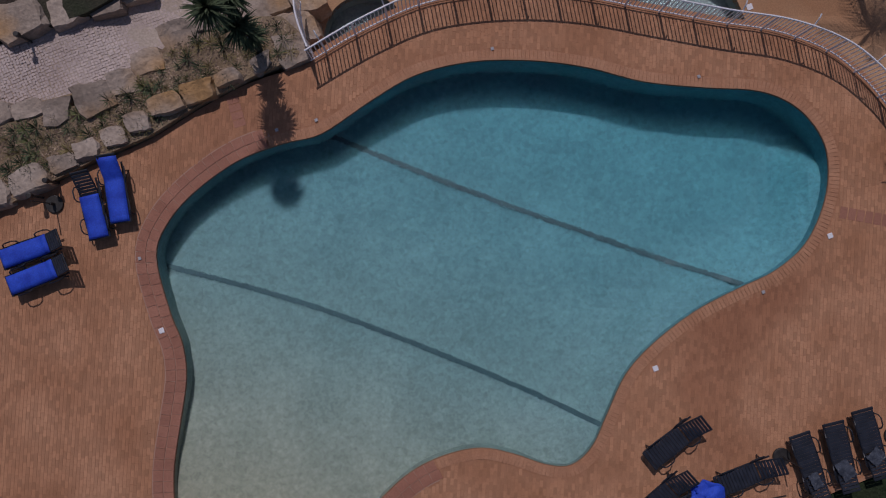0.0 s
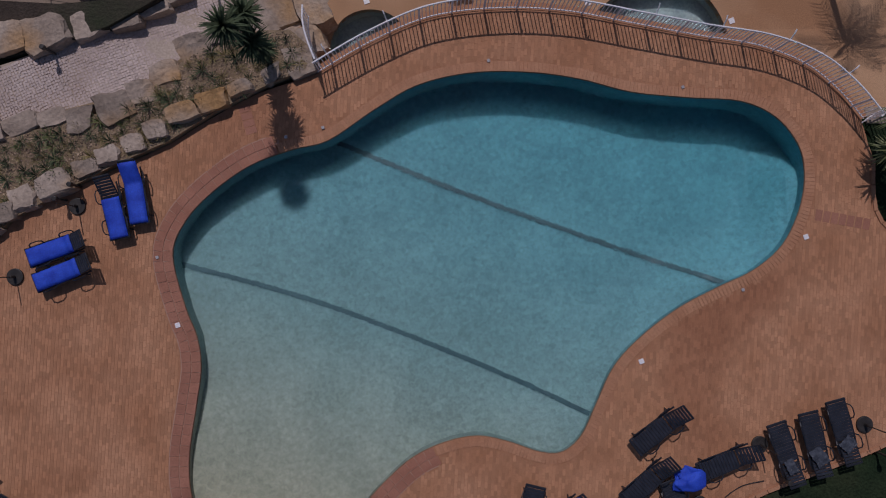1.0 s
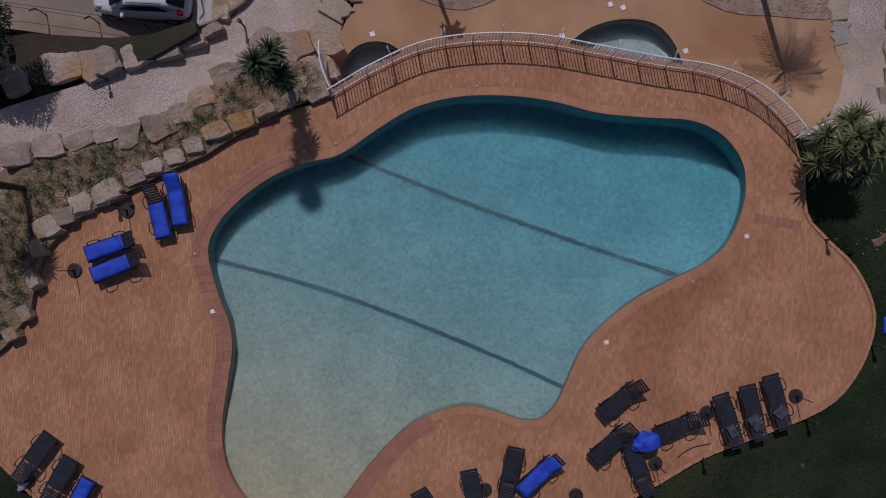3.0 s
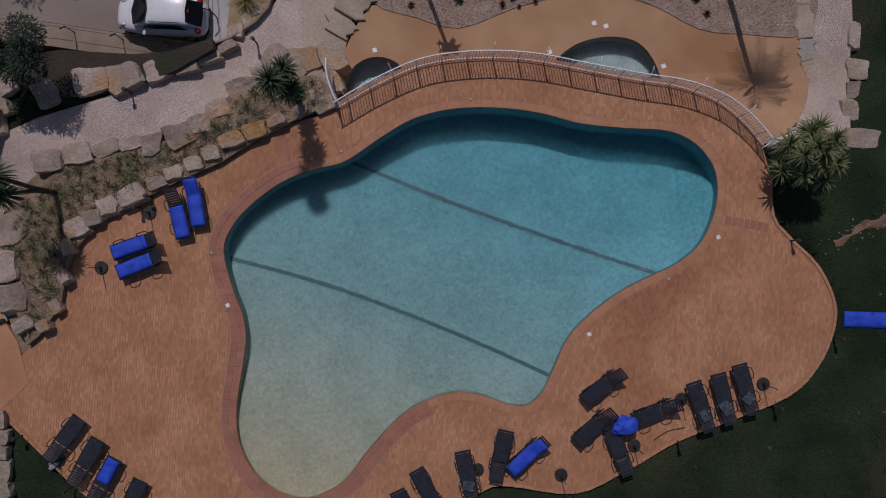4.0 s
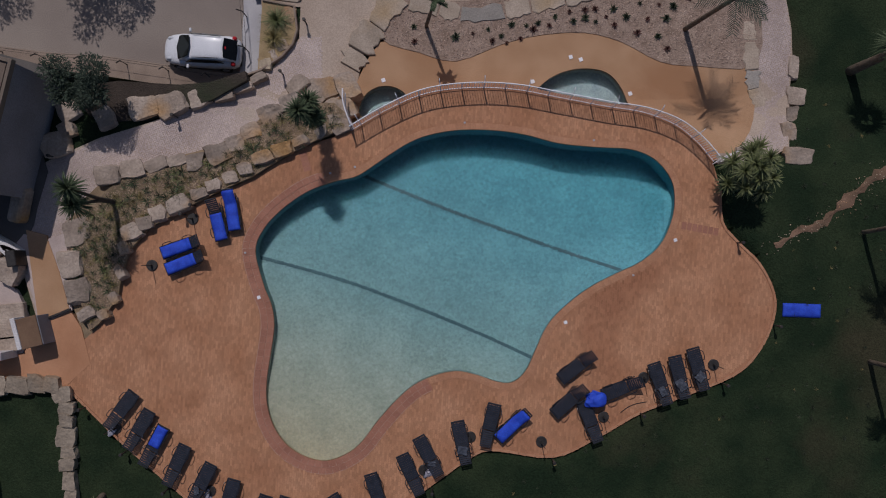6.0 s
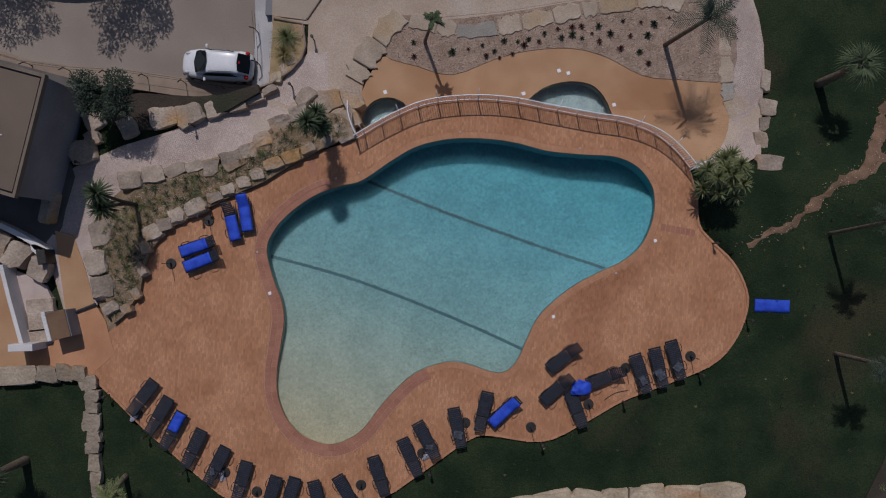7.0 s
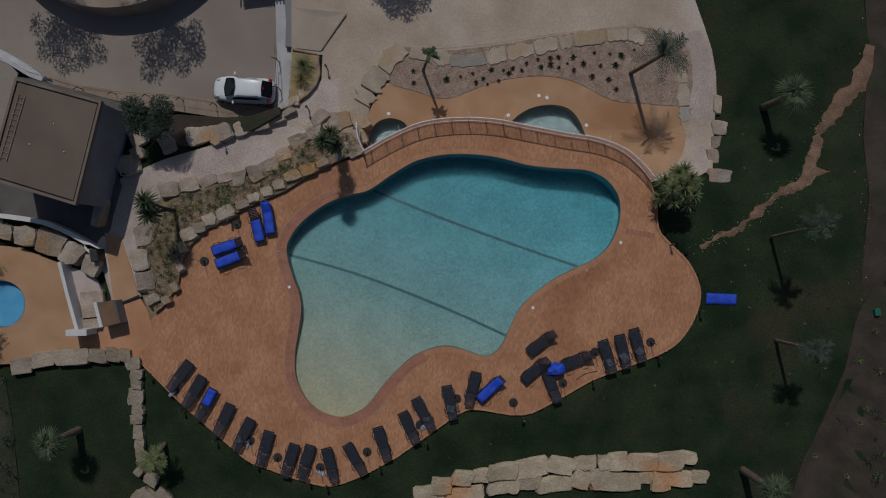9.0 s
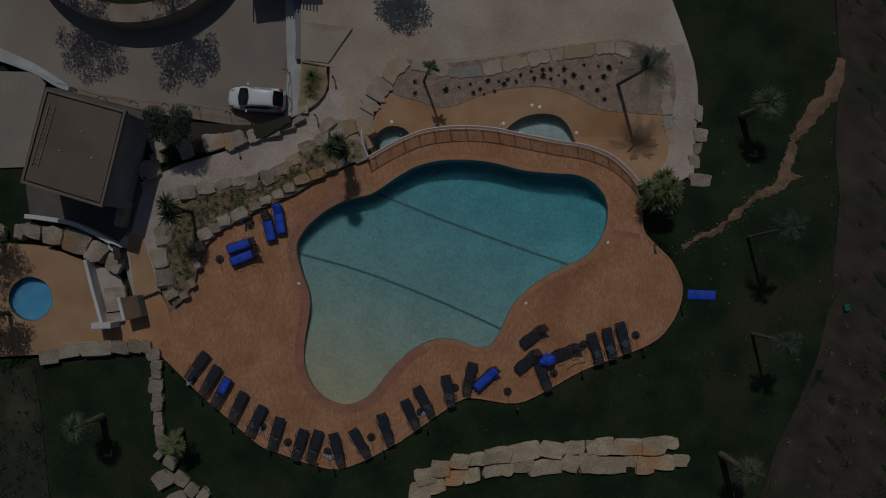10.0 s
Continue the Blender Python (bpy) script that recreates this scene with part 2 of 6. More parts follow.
# ---------------------------------------------------------------- shape helpers
def link_mesh(name, bm, mat, parent=None, smooth=False):
    me = bpy.data.meshes.new(name)
    if smooth:
        for face in bm.faces:
            face.smooth = True
    bm.to_mesh(me)
    bm.free()
    me.materials.append(mat)
    ob = new(name, me)
    ob.parent = parent
    return ob


def part(name, bm, mat, parent, label="", smooth=False):
    return tagged(link_mesh(name, bm, mat, parent, smooth), label)


def data_mesh(name, verts, faces, mat, parent=None):
    me = bpy.data.meshes.new(name)
    me.from_pydata(verts, [], faces)
    me.materials.append(mat)
    ob = new(name, me)
    ob.parent = parent
    return ob


def thing(name, label, category, group="", m=None, kind=""):
    ob = tagged(new(name), label, category, group, kind)
    if m is not None:
        ob.matrix_basis = m
    return ob


def box(bm, sx, sy, sz, m=None, bevel=0.0):
    """A box standing on its pose's origin, with its edges rounded."""
    made = bmesh.ops.create_cube(bm, size=1.0, matrix=Matrix.Translation((0, 0, sz / 2)) @ Matrix.Diagonal((sx, sy, sz, 1)))["verts"]
    if bevel:
        edges = {e for v in made for e in v.link_edges}
        out = bmesh.ops.bevel(bm, geom=list(edges), offset=bevel, segments=1, affect="EDGES", profile=0.5)
        made = list({v for f in out["faces"] for v in f.verts} | {v for v in made if v.is_valid})
    if m is not None:
        bmesh.ops.transform(bm, matrix=m, verts=made)
    return bm


def tube(bm, pts, r, seg=6, r2=None):
    """A round bar along points, closed at its ends, tapering from r to r2."""
    pts = [Vector(p) for p in pts]
    r2 = r if r2 is None else r2
    rings = []
    for i, p in enumerate(pts):
        d = (pts[min(i + 1, len(pts) - 1)] - pts[max(i - 1, 0)]).normalized()
        q = d.to_track_quat("Z", "Y")
        rad = r + (r2 - r) * i / max(len(pts) - 1, 1)
        rings.append([bm.verts.new(p + q @ Vector((rad * math.cos(2 * math.pi * k / seg), rad * math.sin(2 * math.pi * k / seg), 0))) for k in range(seg)])
    for a, b in zip(rings, rings[1:]):
        for k in range(seg):
            bm.faces.new((a[k], a[(k + 1) % seg], b[(k + 1) % seg], b[k]))
    bm.faces.new(rings[0][::-1])
    bm.faces.new(rings[-1])
    return bm


def disc(bm, r, h, m=None, seg=20, bevel=0.0):
    made = bmesh.ops.create_cone(bm, cap_ends=True, segments=seg, radius1=r, radius2=r, depth=h, matrix=Matrix.Translation((0, 0, h / 2)))["verts"]
    if bevel:
        rim = [e for e in {e for v in made for e in v.link_edges} if len(e.link_faces) == 2 and any(len(f.verts) > 4 for f in e.link_faces)]
        out = bmesh.ops.bevel(bm, geom=rim, offset=bevel, segments=2, affect="EDGES", profile=0.5)
        made = list({v for f in out["faces"] for v in f.verts} | {v for v in made if v.is_valid})
    if m is not None:
        bmesh.ops.transform(bm, matrix=m, verts=made)
    return bm


def smooth_line(pts, n=6, closed=False):
    """Catmull-Rom through plan points."""
    p = np.array(pts, float)
    out = []
    count = len(p)
    for i in range(count if closed else count - 1):
        if closed:
            a, b, c, d = p[i - 1], p[i], p[(i + 1) % count], p[(i + 2) % count]
        else:
            a, b, c, d = p[max(i - 1, 0)], p[i], p[i + 1], p[min(i + 2, count - 1)]
        for k in range(n):
            t = k / n
            out.append(0.5 * (2 * b + (c - a) * t + (2 * a - 5 * b + 4 * c - d) * t * t + (3 * b - a - 3 * c + d) * t ** 3))
    if not closed:
        out.append(p[-1])
    return np.array(out)


def even(line, step, closed=False):
    """Points at even steps along a line, and the line's direction there."""
    line = np.vstack([line, line[:1]]) if closed else line
    seg = np.linalg.norm(np.diff(line, axis=0), axis=1)
    run = np.r_[0, np.cumsum(seg)]
    count = max(int(round(run[-1] / step)), 1)
    s = (np.arange(count) + (0.5 if not closed else 0)) * run[-1] / count
    pts = np.stack([np.interp(s, run, line[:, k]) for k in (0, 1)], 1)
    ahead = np.stack([np.interp(np.clip(s + 0.02, 0, run[-1]), run, line[:, k]) - np.interp(np.clip(s - 0.02, 0, run[-1]), run, line[:, k]) for k in (0, 1)], 1)
    return pts, ahead / (np.linalg.norm(ahead, axis=1, keepdims=True) + 1e-9)


def inside(poly, xy):
    """Which of the points xy lie in the polygon."""
    poly, xy = np.asarray(poly), np.asarray(xy, float)
    hit = np.zeros(len(xy), bool)
    j = len(poly) - 1
    for i in range(len(poly)):
        (xi, yi), (xj, yj) = poly[i], poly[j]
        cross = ((yi > xy[:, 1]) != (yj > xy[:, 1])) & (xy[:, 0] < (xj - xi) * (xy[:, 1] - yi) / (yj - yi + 1e-12) + xi)
        hit ^= cross
        j = i
    return hit


def away(line, xy, closed=True):
    """Each point's distance from a line."""
    line = np.asarray(line)
    a = line
    b = np.roll(line, -1, 0) if closed else line[1:]
    a = a if closed else line[:-1]
    best = np.full(len(xy), 1e9)
    for p, q in zip(a, b):
        d = q - p
        t = np.clip(((xy - p) @ d) / (d @ d + 1e-12), 0, 1)
        best = np.minimum(best, np.hypot(*(xy - p - t[:, None] * d).T))
    return best


def ease(a, b, v):
    t = np.clip((np.asarray(v, float) - a) / (b - a), 0, 1)
    return t * t * (3 - 2 * t)


def terrain(x, y):
    """The lie of the land: level round the pool, a metre lower to the north."""
    return -0.10 - 0.95 * ease(-13, -5, x) * ease(3.0, 7.5, y)


def sheet(name, outline, height, mat, holes=(), grid=1.0, skirt=0.0, parent=None):
    """A piece of ground with a plan outline, laid at height(x, y), with a skirt down its edge."""
    outline = np.asarray(outline)
    loops = [outline, *[np.asarray(h) for h in holes]]
    pts = [Vector(p) for loop in loops for p in loop]
    edges, start = [], 0
    for loop in loops:
        edges += [(start + i, start + (i + 1) % len(loop)) for i in range(len(loop))]
        start += len(loop)
    lo, hi = outline.min(0), outline.max(0)
    gx, gy = np.meshgrid(np.arange(lo[0], hi[0], grid), np.arange(lo[1], hi[1], grid))
    g = np.stack([gx.ravel(), gy.ravel()], 1)
    ok = inside(outline, g) & (away(outline, g) > grid * 0.3)
    for h in holes:
        ok &= ~inside(h, g) & (away(np.asarray(h), g) > grid * 0.3)
    pts += [Vector(p) for p in g[ok]]
    verts, _, faces, *_ = delaunay_2d_cdt(pts, edges, [], 1, 1e-5)
    xy = np.array([tuple(v) for v in verts])
    faces = [f for f in faces]
    if holes:
        mid = np.array([xy[list(f)].mean(0) for f in faces])
        keep = np.ones(len(faces), bool)
        for h in holes:
            keep &= ~inside(h, mid)
        faces = [f for f, k in zip(faces, keep) if k]
    z = height(xy[:, 0], xy[:, 1]) + 0 * xy[:, 0]
    v3 = [(float(a), float(b), float(c)) for (a, b), c in zip(xy, z)]
    bm = bmesh.new()
    bv = [bm.verts.new(v) for v in v3]
    for f in faces:
        try:
            bm.faces.new([bv[i] for i in f])
        except ValueError:
            pass
    bmesh.ops.recalc_face_normals(bm, faces=bm.faces[:])
    if bm.faces and sum(f.normal.z for f in bm.faces) < 0:
        bmesh.ops.reverse_faces(bm, faces=bm.faces[:])
    if skirt:
        rim = [e for e in bm.edges if len(e.link_faces) == 1]
        new_verts = [v for v in bmesh.ops.extrude_edge_only(bm, edges=rim)["geom"] if isinstance(v, bmesh.types.BMVert)]
        for v in new_verts:
            v.co.z -= skirt
    for v in [v for v in bm.verts if not v.link_faces]:
        bm.verts.remove(v)
    return link_mesh(name, bm, mat, parent)


def flat(z):
    return lambda x, y: z + 0 * x


# ---------------------------------------------------------------- plan
POOL = [(-7.85, 0.17), (-7.53, 1.11), (-6.78, 1.97), (-5.58, 2.83), (-4.32, 3.31), (-3.2, 3.59), (-1.85, 4.48), (-0.55, 5.22), (1.02, 5.59), (2.75, 5.61), (4.32, 5.4), (5.9, 4.99), (7.62, 4.81), (9.2, 4.69), (10.26, 4.2), (10.94, 3.33), (11.1, 2.39), (10.92, 1.38), (10.4, 0.35), (9.53, -0.39), (8.44, -0.9), (7.24, -1.52), (6.09, -2.38), (5.28, -3.26), (4.73, -4.4), (4.3, -5.28), (3.72, -5.77), (3.04, -5.76), (2.12, -5.45), (1.21, -5.27), (0.24, -5.44), (-0.74, -5.89), (-1.6, -6.63), (-2.46, -7.59), (-3.17, -8.5), (-3.89, -9.01), (-4.74, -9.26), (-5.66, -9.06), (-6.46, -8.54), (-7.03, -7.75), (-7.34, -6.78), (-7.37, -5.69), (-7.16, -4.27), (-7.02, -3.18), (-7.13, -2.27), (-7.48, -1.35)]
pool_line = smooth_line(POOL, 5, True)
FENCE = [(-3.48, 5.62), (-1.87, 6.54), (-0.13, 7.26), (1.89, 7.51), (3.91, 7.42), (5.92, 7.04), (7.93, 6.65), (9.66, 6.36), (11.10, 5.80), (12.11, 4.98), (12.83, 4.11)]
fence_line = smooth_line(FENCE, 6)
DECK_EAST = [(13.17, 2.95), (13.22, 1.43), (13.9, 0.51), (14.89, -0.5), (15.51, -1.79), (15.5, -2.93), (14.86, -4.36), (13.7, -5.49), (11.26, -6.48), (9.4, -7.19), (7.54, -8.23), (5.53, -9.11), (2.96, -8.81), (1.96, -9.01), (0.39, -10.08), (-1.61, -11.47)]
DECK_SOUTH = [(-3.53, -12.51), (-5.25, -13.09), (-6.79, -12.85), (-8.67, -12.2), (-9.87, -11.76), (-11.07, -10.8), (-12.45, -9.6), (-13.82, -8.4), (-14.85, -7.37), (-15.54, -6.69), (-16.5, -5.76), (-17.08, -5.35), (-17.6, -3.88), (-17.33, -2.85)]
DECK_WEST = [(-15.55, -3.74), (-14.79, -3.02), (-14.01, -1.82), (-13.84, -0.79), (-13.5, 0.24), (-12.64, 1.2), (-11.1, 2.03), (-9.38, 2.85), (-8.01, 3.47), (-6.64, 4.3), (-5.26, 5.02), (-3.89, 5.46)]
deck_line = np.vstack([fence_line, smooth_line(DECK_EAST, 4), smooth_line(DECK_SOUTH, 3), smooth_line(DECK_WEST, 3)])
BED = [(-3.57, 6.23), (-4.25, 6.84), (-5.2, 6.84), (-6.39, 6.57), (-7.25, 6.13), (-7.99, 5.38), (-9.46, 4.56), (-10.51, 4.22), (-12.01, 3.88), (-13.71, 3.47), (-14.56, 2.89), (-15.41, 2.11), (-15.81, 1.26), (-16.08, 0.24), (-15.94, -0.95), (-15.53, -2.31), (-15.22, -3.33), (-14.78, -2.99), (-13.93, -1.8), (-13.76, -0.78), (-13.43, 0.24), (-12.55, 1.26), (-10.98, 2.11), (-9.28, 2.96), (-7.92, 3.54), (-6.56, 4.39), (-5.2, 5.1), (-3.84, 5.68)]
PARK_Z = -1.5
PARKING = [(-8.07, 18.12), (-8.1, 14.53), (-8.28, 12.03), (-8.63, 8.53), (-11.91, 8.24), (-15.12, 8.92), (-19.75, 9.24), (-22.25, 10.31), (-24.03, 11.24), (-26.89, 12.82), (-32.61, 15.97), (-32.62, 18.11)]
TERRACE = [(-4.0, 6.52), (-3.48, 7.82), (-2.24, 9.94), (-0.48, 9.59), (1.28, 9.16), (3.4, 9.94), (5.16, 10.37), (7.28, 10.47), (9.04, 10.01), (10.81, 9.06), (12.57, 8.88), (15.04, 8.95), (15.17, 6.76), (14.5, 5.17), (12.91, 4.18), (10.8, 5.17)]
NORTH_BED = [(-2.24, 10.12), (-1.89, 11.96), (0.93, 11.82), (3.75, 12.1), (7.28, 12.66), (12.23, 13.23), (13.99, 12.66), (15.4, 11.82), (15.32, 8.84), (12.57, 8.74), (10.81, 8.95), (9.04, 9.87), (7.28, 10.33), (5.16, 10.22), (3.4, 9.8), (1.28, 9.02), (-0.48, 9.45)]
PLAZA = [(-7.76, 21.1), (14.73, 21.1), (15.0, 17.91), (15.42, 15.78), (15.91, 14.44), (16.33, 13.23), (16.75, 11.89), (16.99, 10.47), (17.02, 9.06), (16.87, 7.57), (16.72, 6.16), (16.51, 4.82), (15.38, 4.25), (13.97, 3.94), (14.5, 5.17), (15.17, 6.76), (15.11, 8.95), (15.47, 11.82), (13.99, 12.74), (12.23, 13.34), (7.28, 12.77), (3.75, 12.21), (0.93, 11.96), (-1.89, 12.1), (-2.88, 10.12), (-3.48, 7.47), (-5.41, 6.31), (-7.53, 5.53), (-9.99, 4.3), (-14.21, 3.59), (-16.31, 1.66), (-16.66, 0.25), (-15.95, -3.97), (-17.71, -2.91), (-18.95, 1.31), (-18.43, 2.72), (-17.31, 4.3), (-14.92, 5.36), (-12.81, 5.99), (-11.05, 6.7), (-8.94, 7.72), (-7.18, 8.81), (-6.05, 10.12), (-5.98, 11.6), (-7.75, 11.6)]
WEST_DECK = [(-29.54, 0.82), (-23.13, 0.42), (-20.73, -0.51), (-19.59, -4.42), (-19.27, -5.6), (-22.14, -6.13), (-29.49, -6.53)]
WATER_Z = -0.12
SMALL_A = [(-3.29, 6.52), (-3.03, 7.41), (-2.4, 7.84), (-1.64, 7.84), (-1.06, 7.45), (-0.88, 6.77), (-1.77, 6.01), (-2.79, 5.89)]
SMALL_B = [(4.78, 7.12), (5.29, 7.93), (6.11, 8.44), (7.13, 8.66), (8.15, 8.53), (8.78, 8.04), (9.2, 7.22), (9.27, 6.33), (7.11, 6.47)]

# ---------------------------------------------------------------- ground
def land(x, y):
    """The lawn, hollowed where the pool, the terraces and the car park are dug in."""
    xy = np.stack([x, y], 1)
    z = terrain(x, y)
    out = np.maximum(away(deck_line, xy) - 0.0, 0)
    z = np.where(inside(deck_line, xy) & (out > 0.3), -2.6, z)
    z = np.where(inside(PARKING, xy) | (away(PARKING, xy) < 0.7), PARK_Z - 0.8, z)
    for poly in (PLAZA, TERRACE, NORTH_BED):
        z = np.where(inside(poly, xy), z - 0.25, z)
    z = np.where(inside(TERRACE, xy) & (x < 10), -1.9, z)
    z = np.where(inside(WEST_DECK, xy), -0.9, z)
    return z


def make_ground():
    near, step = 36.0, 0.6
    ax = np.concatenate([[-1500, -400, -120, -60], np.arange(-near, near + 0.01, step), [60, 120, 400, 1500]])
    gx, gy = np.meshgrid(ax, ax)
    z = land(gx.ravel(), gy.ravel())
    rng = np.random.default_rng(3)
    z = z + rng.normal(0, 0.012, z.shape)
    n = len(ax)
    idx = np.arange(n * n).reshape(n, n)
    faces = np.stack([idx[:-1, :-1], idx[:-1, 1:], idx[1:, 1:], idx[1:, :-1]], -1).reshape(-1, 4)
    ob = data_mesh("ground", np.stack([gx.ravel(), gy.ravel(), z], 1).tolist(), faces.tolist(), M["grass"])
    for p in ob.data.polygons:
        p.use_smooth = True
    tagged(ob, "dark green mown lawn round the pool terrace", "lawn", kind="structure")


make_ground()
tagged(sheet("deck", deck_line, flat(-0.005), M["joint"], [pool_line], 2.0, 1.3), "terracotta brick pool deck", "deck", kind="structure")
tagged(sheet("terrace_north", smooth_line(TERRACE, 3, True), lambda x, y: terrain(x, y) + 0.05, M["terrace"], [smooth_line(SMALL_A, 5, True), smooth_line(SMALL_B, 5, True)], 1.0, 0.3), "orange paved lower terrace behind the fence", "terrace", kind="structure")
tagged(sheet("gravel_bed", smooth_line(NORTH_BED, 3, True), lambda x, y: terrain(x, y) + 0.08, M["gravel"], (), 1.0, 0.3), "pinkish gravel planting bed", "planting bed", kind="structure")
tagged(sheet("plaza", PLAZA, lambda x, y: terrain(x, y) + 0.02, M["plaza"], (), 1.0, 0.3), "sandy pale plaza and footpath", "path", kind="structure")
tagged(sheet("plaza_margin", [(-3.2, 10.2), (-2.3, 13.2), (3.0, 13.2), (12.5, 14.2), (16.1, 12.6), (16.1, 8.0), (15.0, 8.0), (14.5, 11.0), (12.0, 12.2), (4.0, 11.2), (-1.5, 11.2)], lambda x, y: terrain(x, y) + 0.008, M["plaza"], (), 1.0, 0.3), "sandy margin between the plaza and the gravel bed", "path", kind="structure")
tagged(sheet("planting_bed", BED, flat(0.22), M["bed"], (), 0.6, 1.4), "raised mulched planting bed edged with boulders", "planting bed", kind="structure")
swell = np.asarray(BED) - 0.5 * (lambda d: np.stack([-d[:, 1], d[:, 0]], 1) / np.linalg.norm(d, axis=1, keepdims=True))(np.roll(BED, -1, 0) - np.roll(BED, 1, 0))
tagged(sheet("bed_foot", swell, lambda x, y: terrain(x, y) + 0.06, M["bed"], (), 0.6, 0.3), "bare earth at the foot of the boulders", "planting bed", kind="structure")
tagged(sheet("car_park", PARKING, flat(PARK_Z), M["concrete"], (), 3.0, 0.3), "worn brownish concrete car park below the path", "car park", kind="structure")

# ---------------------------------------------------------------- pool
LINE_A = [(-8.08, -0.02), (-5.33, -0.76), (-2.75, -1.6), (0.96, -3.08), (4.75, -4.76)]
LINE_B = [(-3.41, 3.83), (1.64, 1.78), (9.11, -0.91)]


EAST_RIM = pool_line[(pool_line[:, 0] > 3.3) & (pool_line[:, 1] < 2.3)]


def depth(x, y):
    """The pool's floor: a beach in the south, two slopes parted by the dark lines, deepest in the north-east."""
    a, b = np.array(LINE_A[0]), np.array(LINE_A[-1])
    d = (b - a) / np.linalg.norm(b - a)
    s = (np.asarray(x) - a[0]) * -d[1] + (np.asarray(y) - a[1]) * d[0]
    deep = np.interp(s, [-7.5, -6.0, 0, 4.0, 7.0, 9.0], [0.15, 0.22, 0.85, 1.15, 1.42, 1.6])
    # the floor curves up along the south-east side
    xy = np.stack([np.atleast_1d(x), np.atleast_1d(y)], 1).astype(float)
    rise = (0.30 + 0.70 * ease(0.0, 1.7, away(EAST_RIM, xy, False))).reshape(np.shape(deep))
    return -np.maximum(deep * rise, np.minimum(deep, 0.24))


def make_pool():
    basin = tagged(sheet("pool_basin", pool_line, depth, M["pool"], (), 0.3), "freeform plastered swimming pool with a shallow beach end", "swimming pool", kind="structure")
    bm = bmesh.new()
    line = np.asarray(pool_line)
    run = np.roll(line, -1, 0) - np.roll(line, 1, 0)
    line = line - 0.015 * np.stack([-run[:, 1], run[:, 0]], 1) / np.linalg.norm(run, axis=1, keepdims=True)
    z = depth(line[:, 0], line[:, 1])
    top = [bm.verts.new((x, y, -0.03)) for x, y in line]
    low = [bm.verts.new((x, y, zz)) for (x, y), zz in zip(line, z)]
    for i in range(len(line)):
        j = (i + 1) % len(line)
        bm.faces.new((top[i], low[i], low[j], top[j]))
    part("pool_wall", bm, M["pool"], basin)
    for pts in (LINE_A, LINE_B):
        bm = bmesh.new()
        mid, ahead = even(smooth_line(pts, 8), 0.3)
        rows = []
        for (x, y), (dx, dy) in zip(mid, ahead):
            rows.append([bm.verts.new((x + k * -dy * 0.074, y + k * dx * 0.074, float(depth(x + k * -dy * 0.074, y + k * dx * 0.074)) + 0.03)) for k in (-1, 1)])
        for a, b in zip(rows, rows[1:]):
            bm.faces.new((a[1], a[0], b[0], b[1]))
        part("tile_line", bm, M["line"], basin, "dark tile line across the floor")
    water = sheet("water", pool_line, flat(WATER_Z), M["water"], (), 3.0)
    water.visible_shadow = False
    tagged(water, "clear rippled turquoise pool water", "water", kind="structure")


make_pool()


# ---------------------------------------------------------------- paving pieces
def bricks_mesh(centres, turn, length, width, top, height, rng, wobble=0.004):
    """Many bevelled-top bricks as one mesh: four sides and a lid each."""
    n = len(centres)
    hx, hy = width / 2, length / 2
    corner = np.array([[-hx, -hy], [hx, -hy], [hx, hy], [-hx, hy]])
    c, s = np.cos(turn), np.sin(turn)
    inner = corner - np.sign(corner) * 0.003

    def ring(shape, z):
        x = shape[None, :, 0] * c[:, None] - shape[None, :, 1] * s[:, None] + centres[:, None, 0]
        y = shape[None, :, 0] * s[:, None] + shape[None, :, 1] * c[:, None] + centres[:, None, 1]
        return np.stack([x, y, np.repeat(z[:, None], 4, 1)], -1)

    zt = top + rng.uniform(-wobble, wobble, n)
    verts = np.concatenate([ring(corner, zt - height), ring(inner, zt)], 1).reshape(-1, 3)
    base = np.arange(n)[:, None, None] * 8
    quad = np.array([[4, 5, 6, 7], [0, 1, 5, 4], [1, 2, 6, 5], [2, 3, 7, 6], [3, 0, 4, 7]])
    return verts.tolist(), (base + quad[None]).reshape(-1, 4).tolist()


def one_brick(name, width, length, height, mat):
    """The shared mesh of a loose brick, its top at the origin."""
    v, f = bricks_mesh(np.zeros((1, 2)), np.zeros(1), length, width, 0.0, height, np.random.default_rng(0), 0.0)
    me = bpy.data.meshes.new(name)
    me.from_pydata(v, [], f)
    me.materials.append(mat)
    return me


def lay(name, me, places, parent):
    """Pieces of their own that share one mesh; places: x, y, z, turn."""
    for x, y, z, turn in places:
        ob = new(name, me)
        ob.matrix_basis = Matrix.LocRotScale((x, y, z), Euler((0, 0, turn)), None)
        ob.parent = parent


RED_A, RED_B = np.array((-4.72, 3.22)), np.array((-0.11, -5.61))


def pool_ring(offset):
    """The pool's edge moved outwards."""
    line = np.asarray(pool_line)
    d = np.roll(line, -1, 0) - np.roll(line, 1, 0)
    d /= np.linalg.norm(d, axis=1, keepdims=True)
    side = np.stack([-d[:, 1], d[:, 0]], 1)
    return line + side * offset


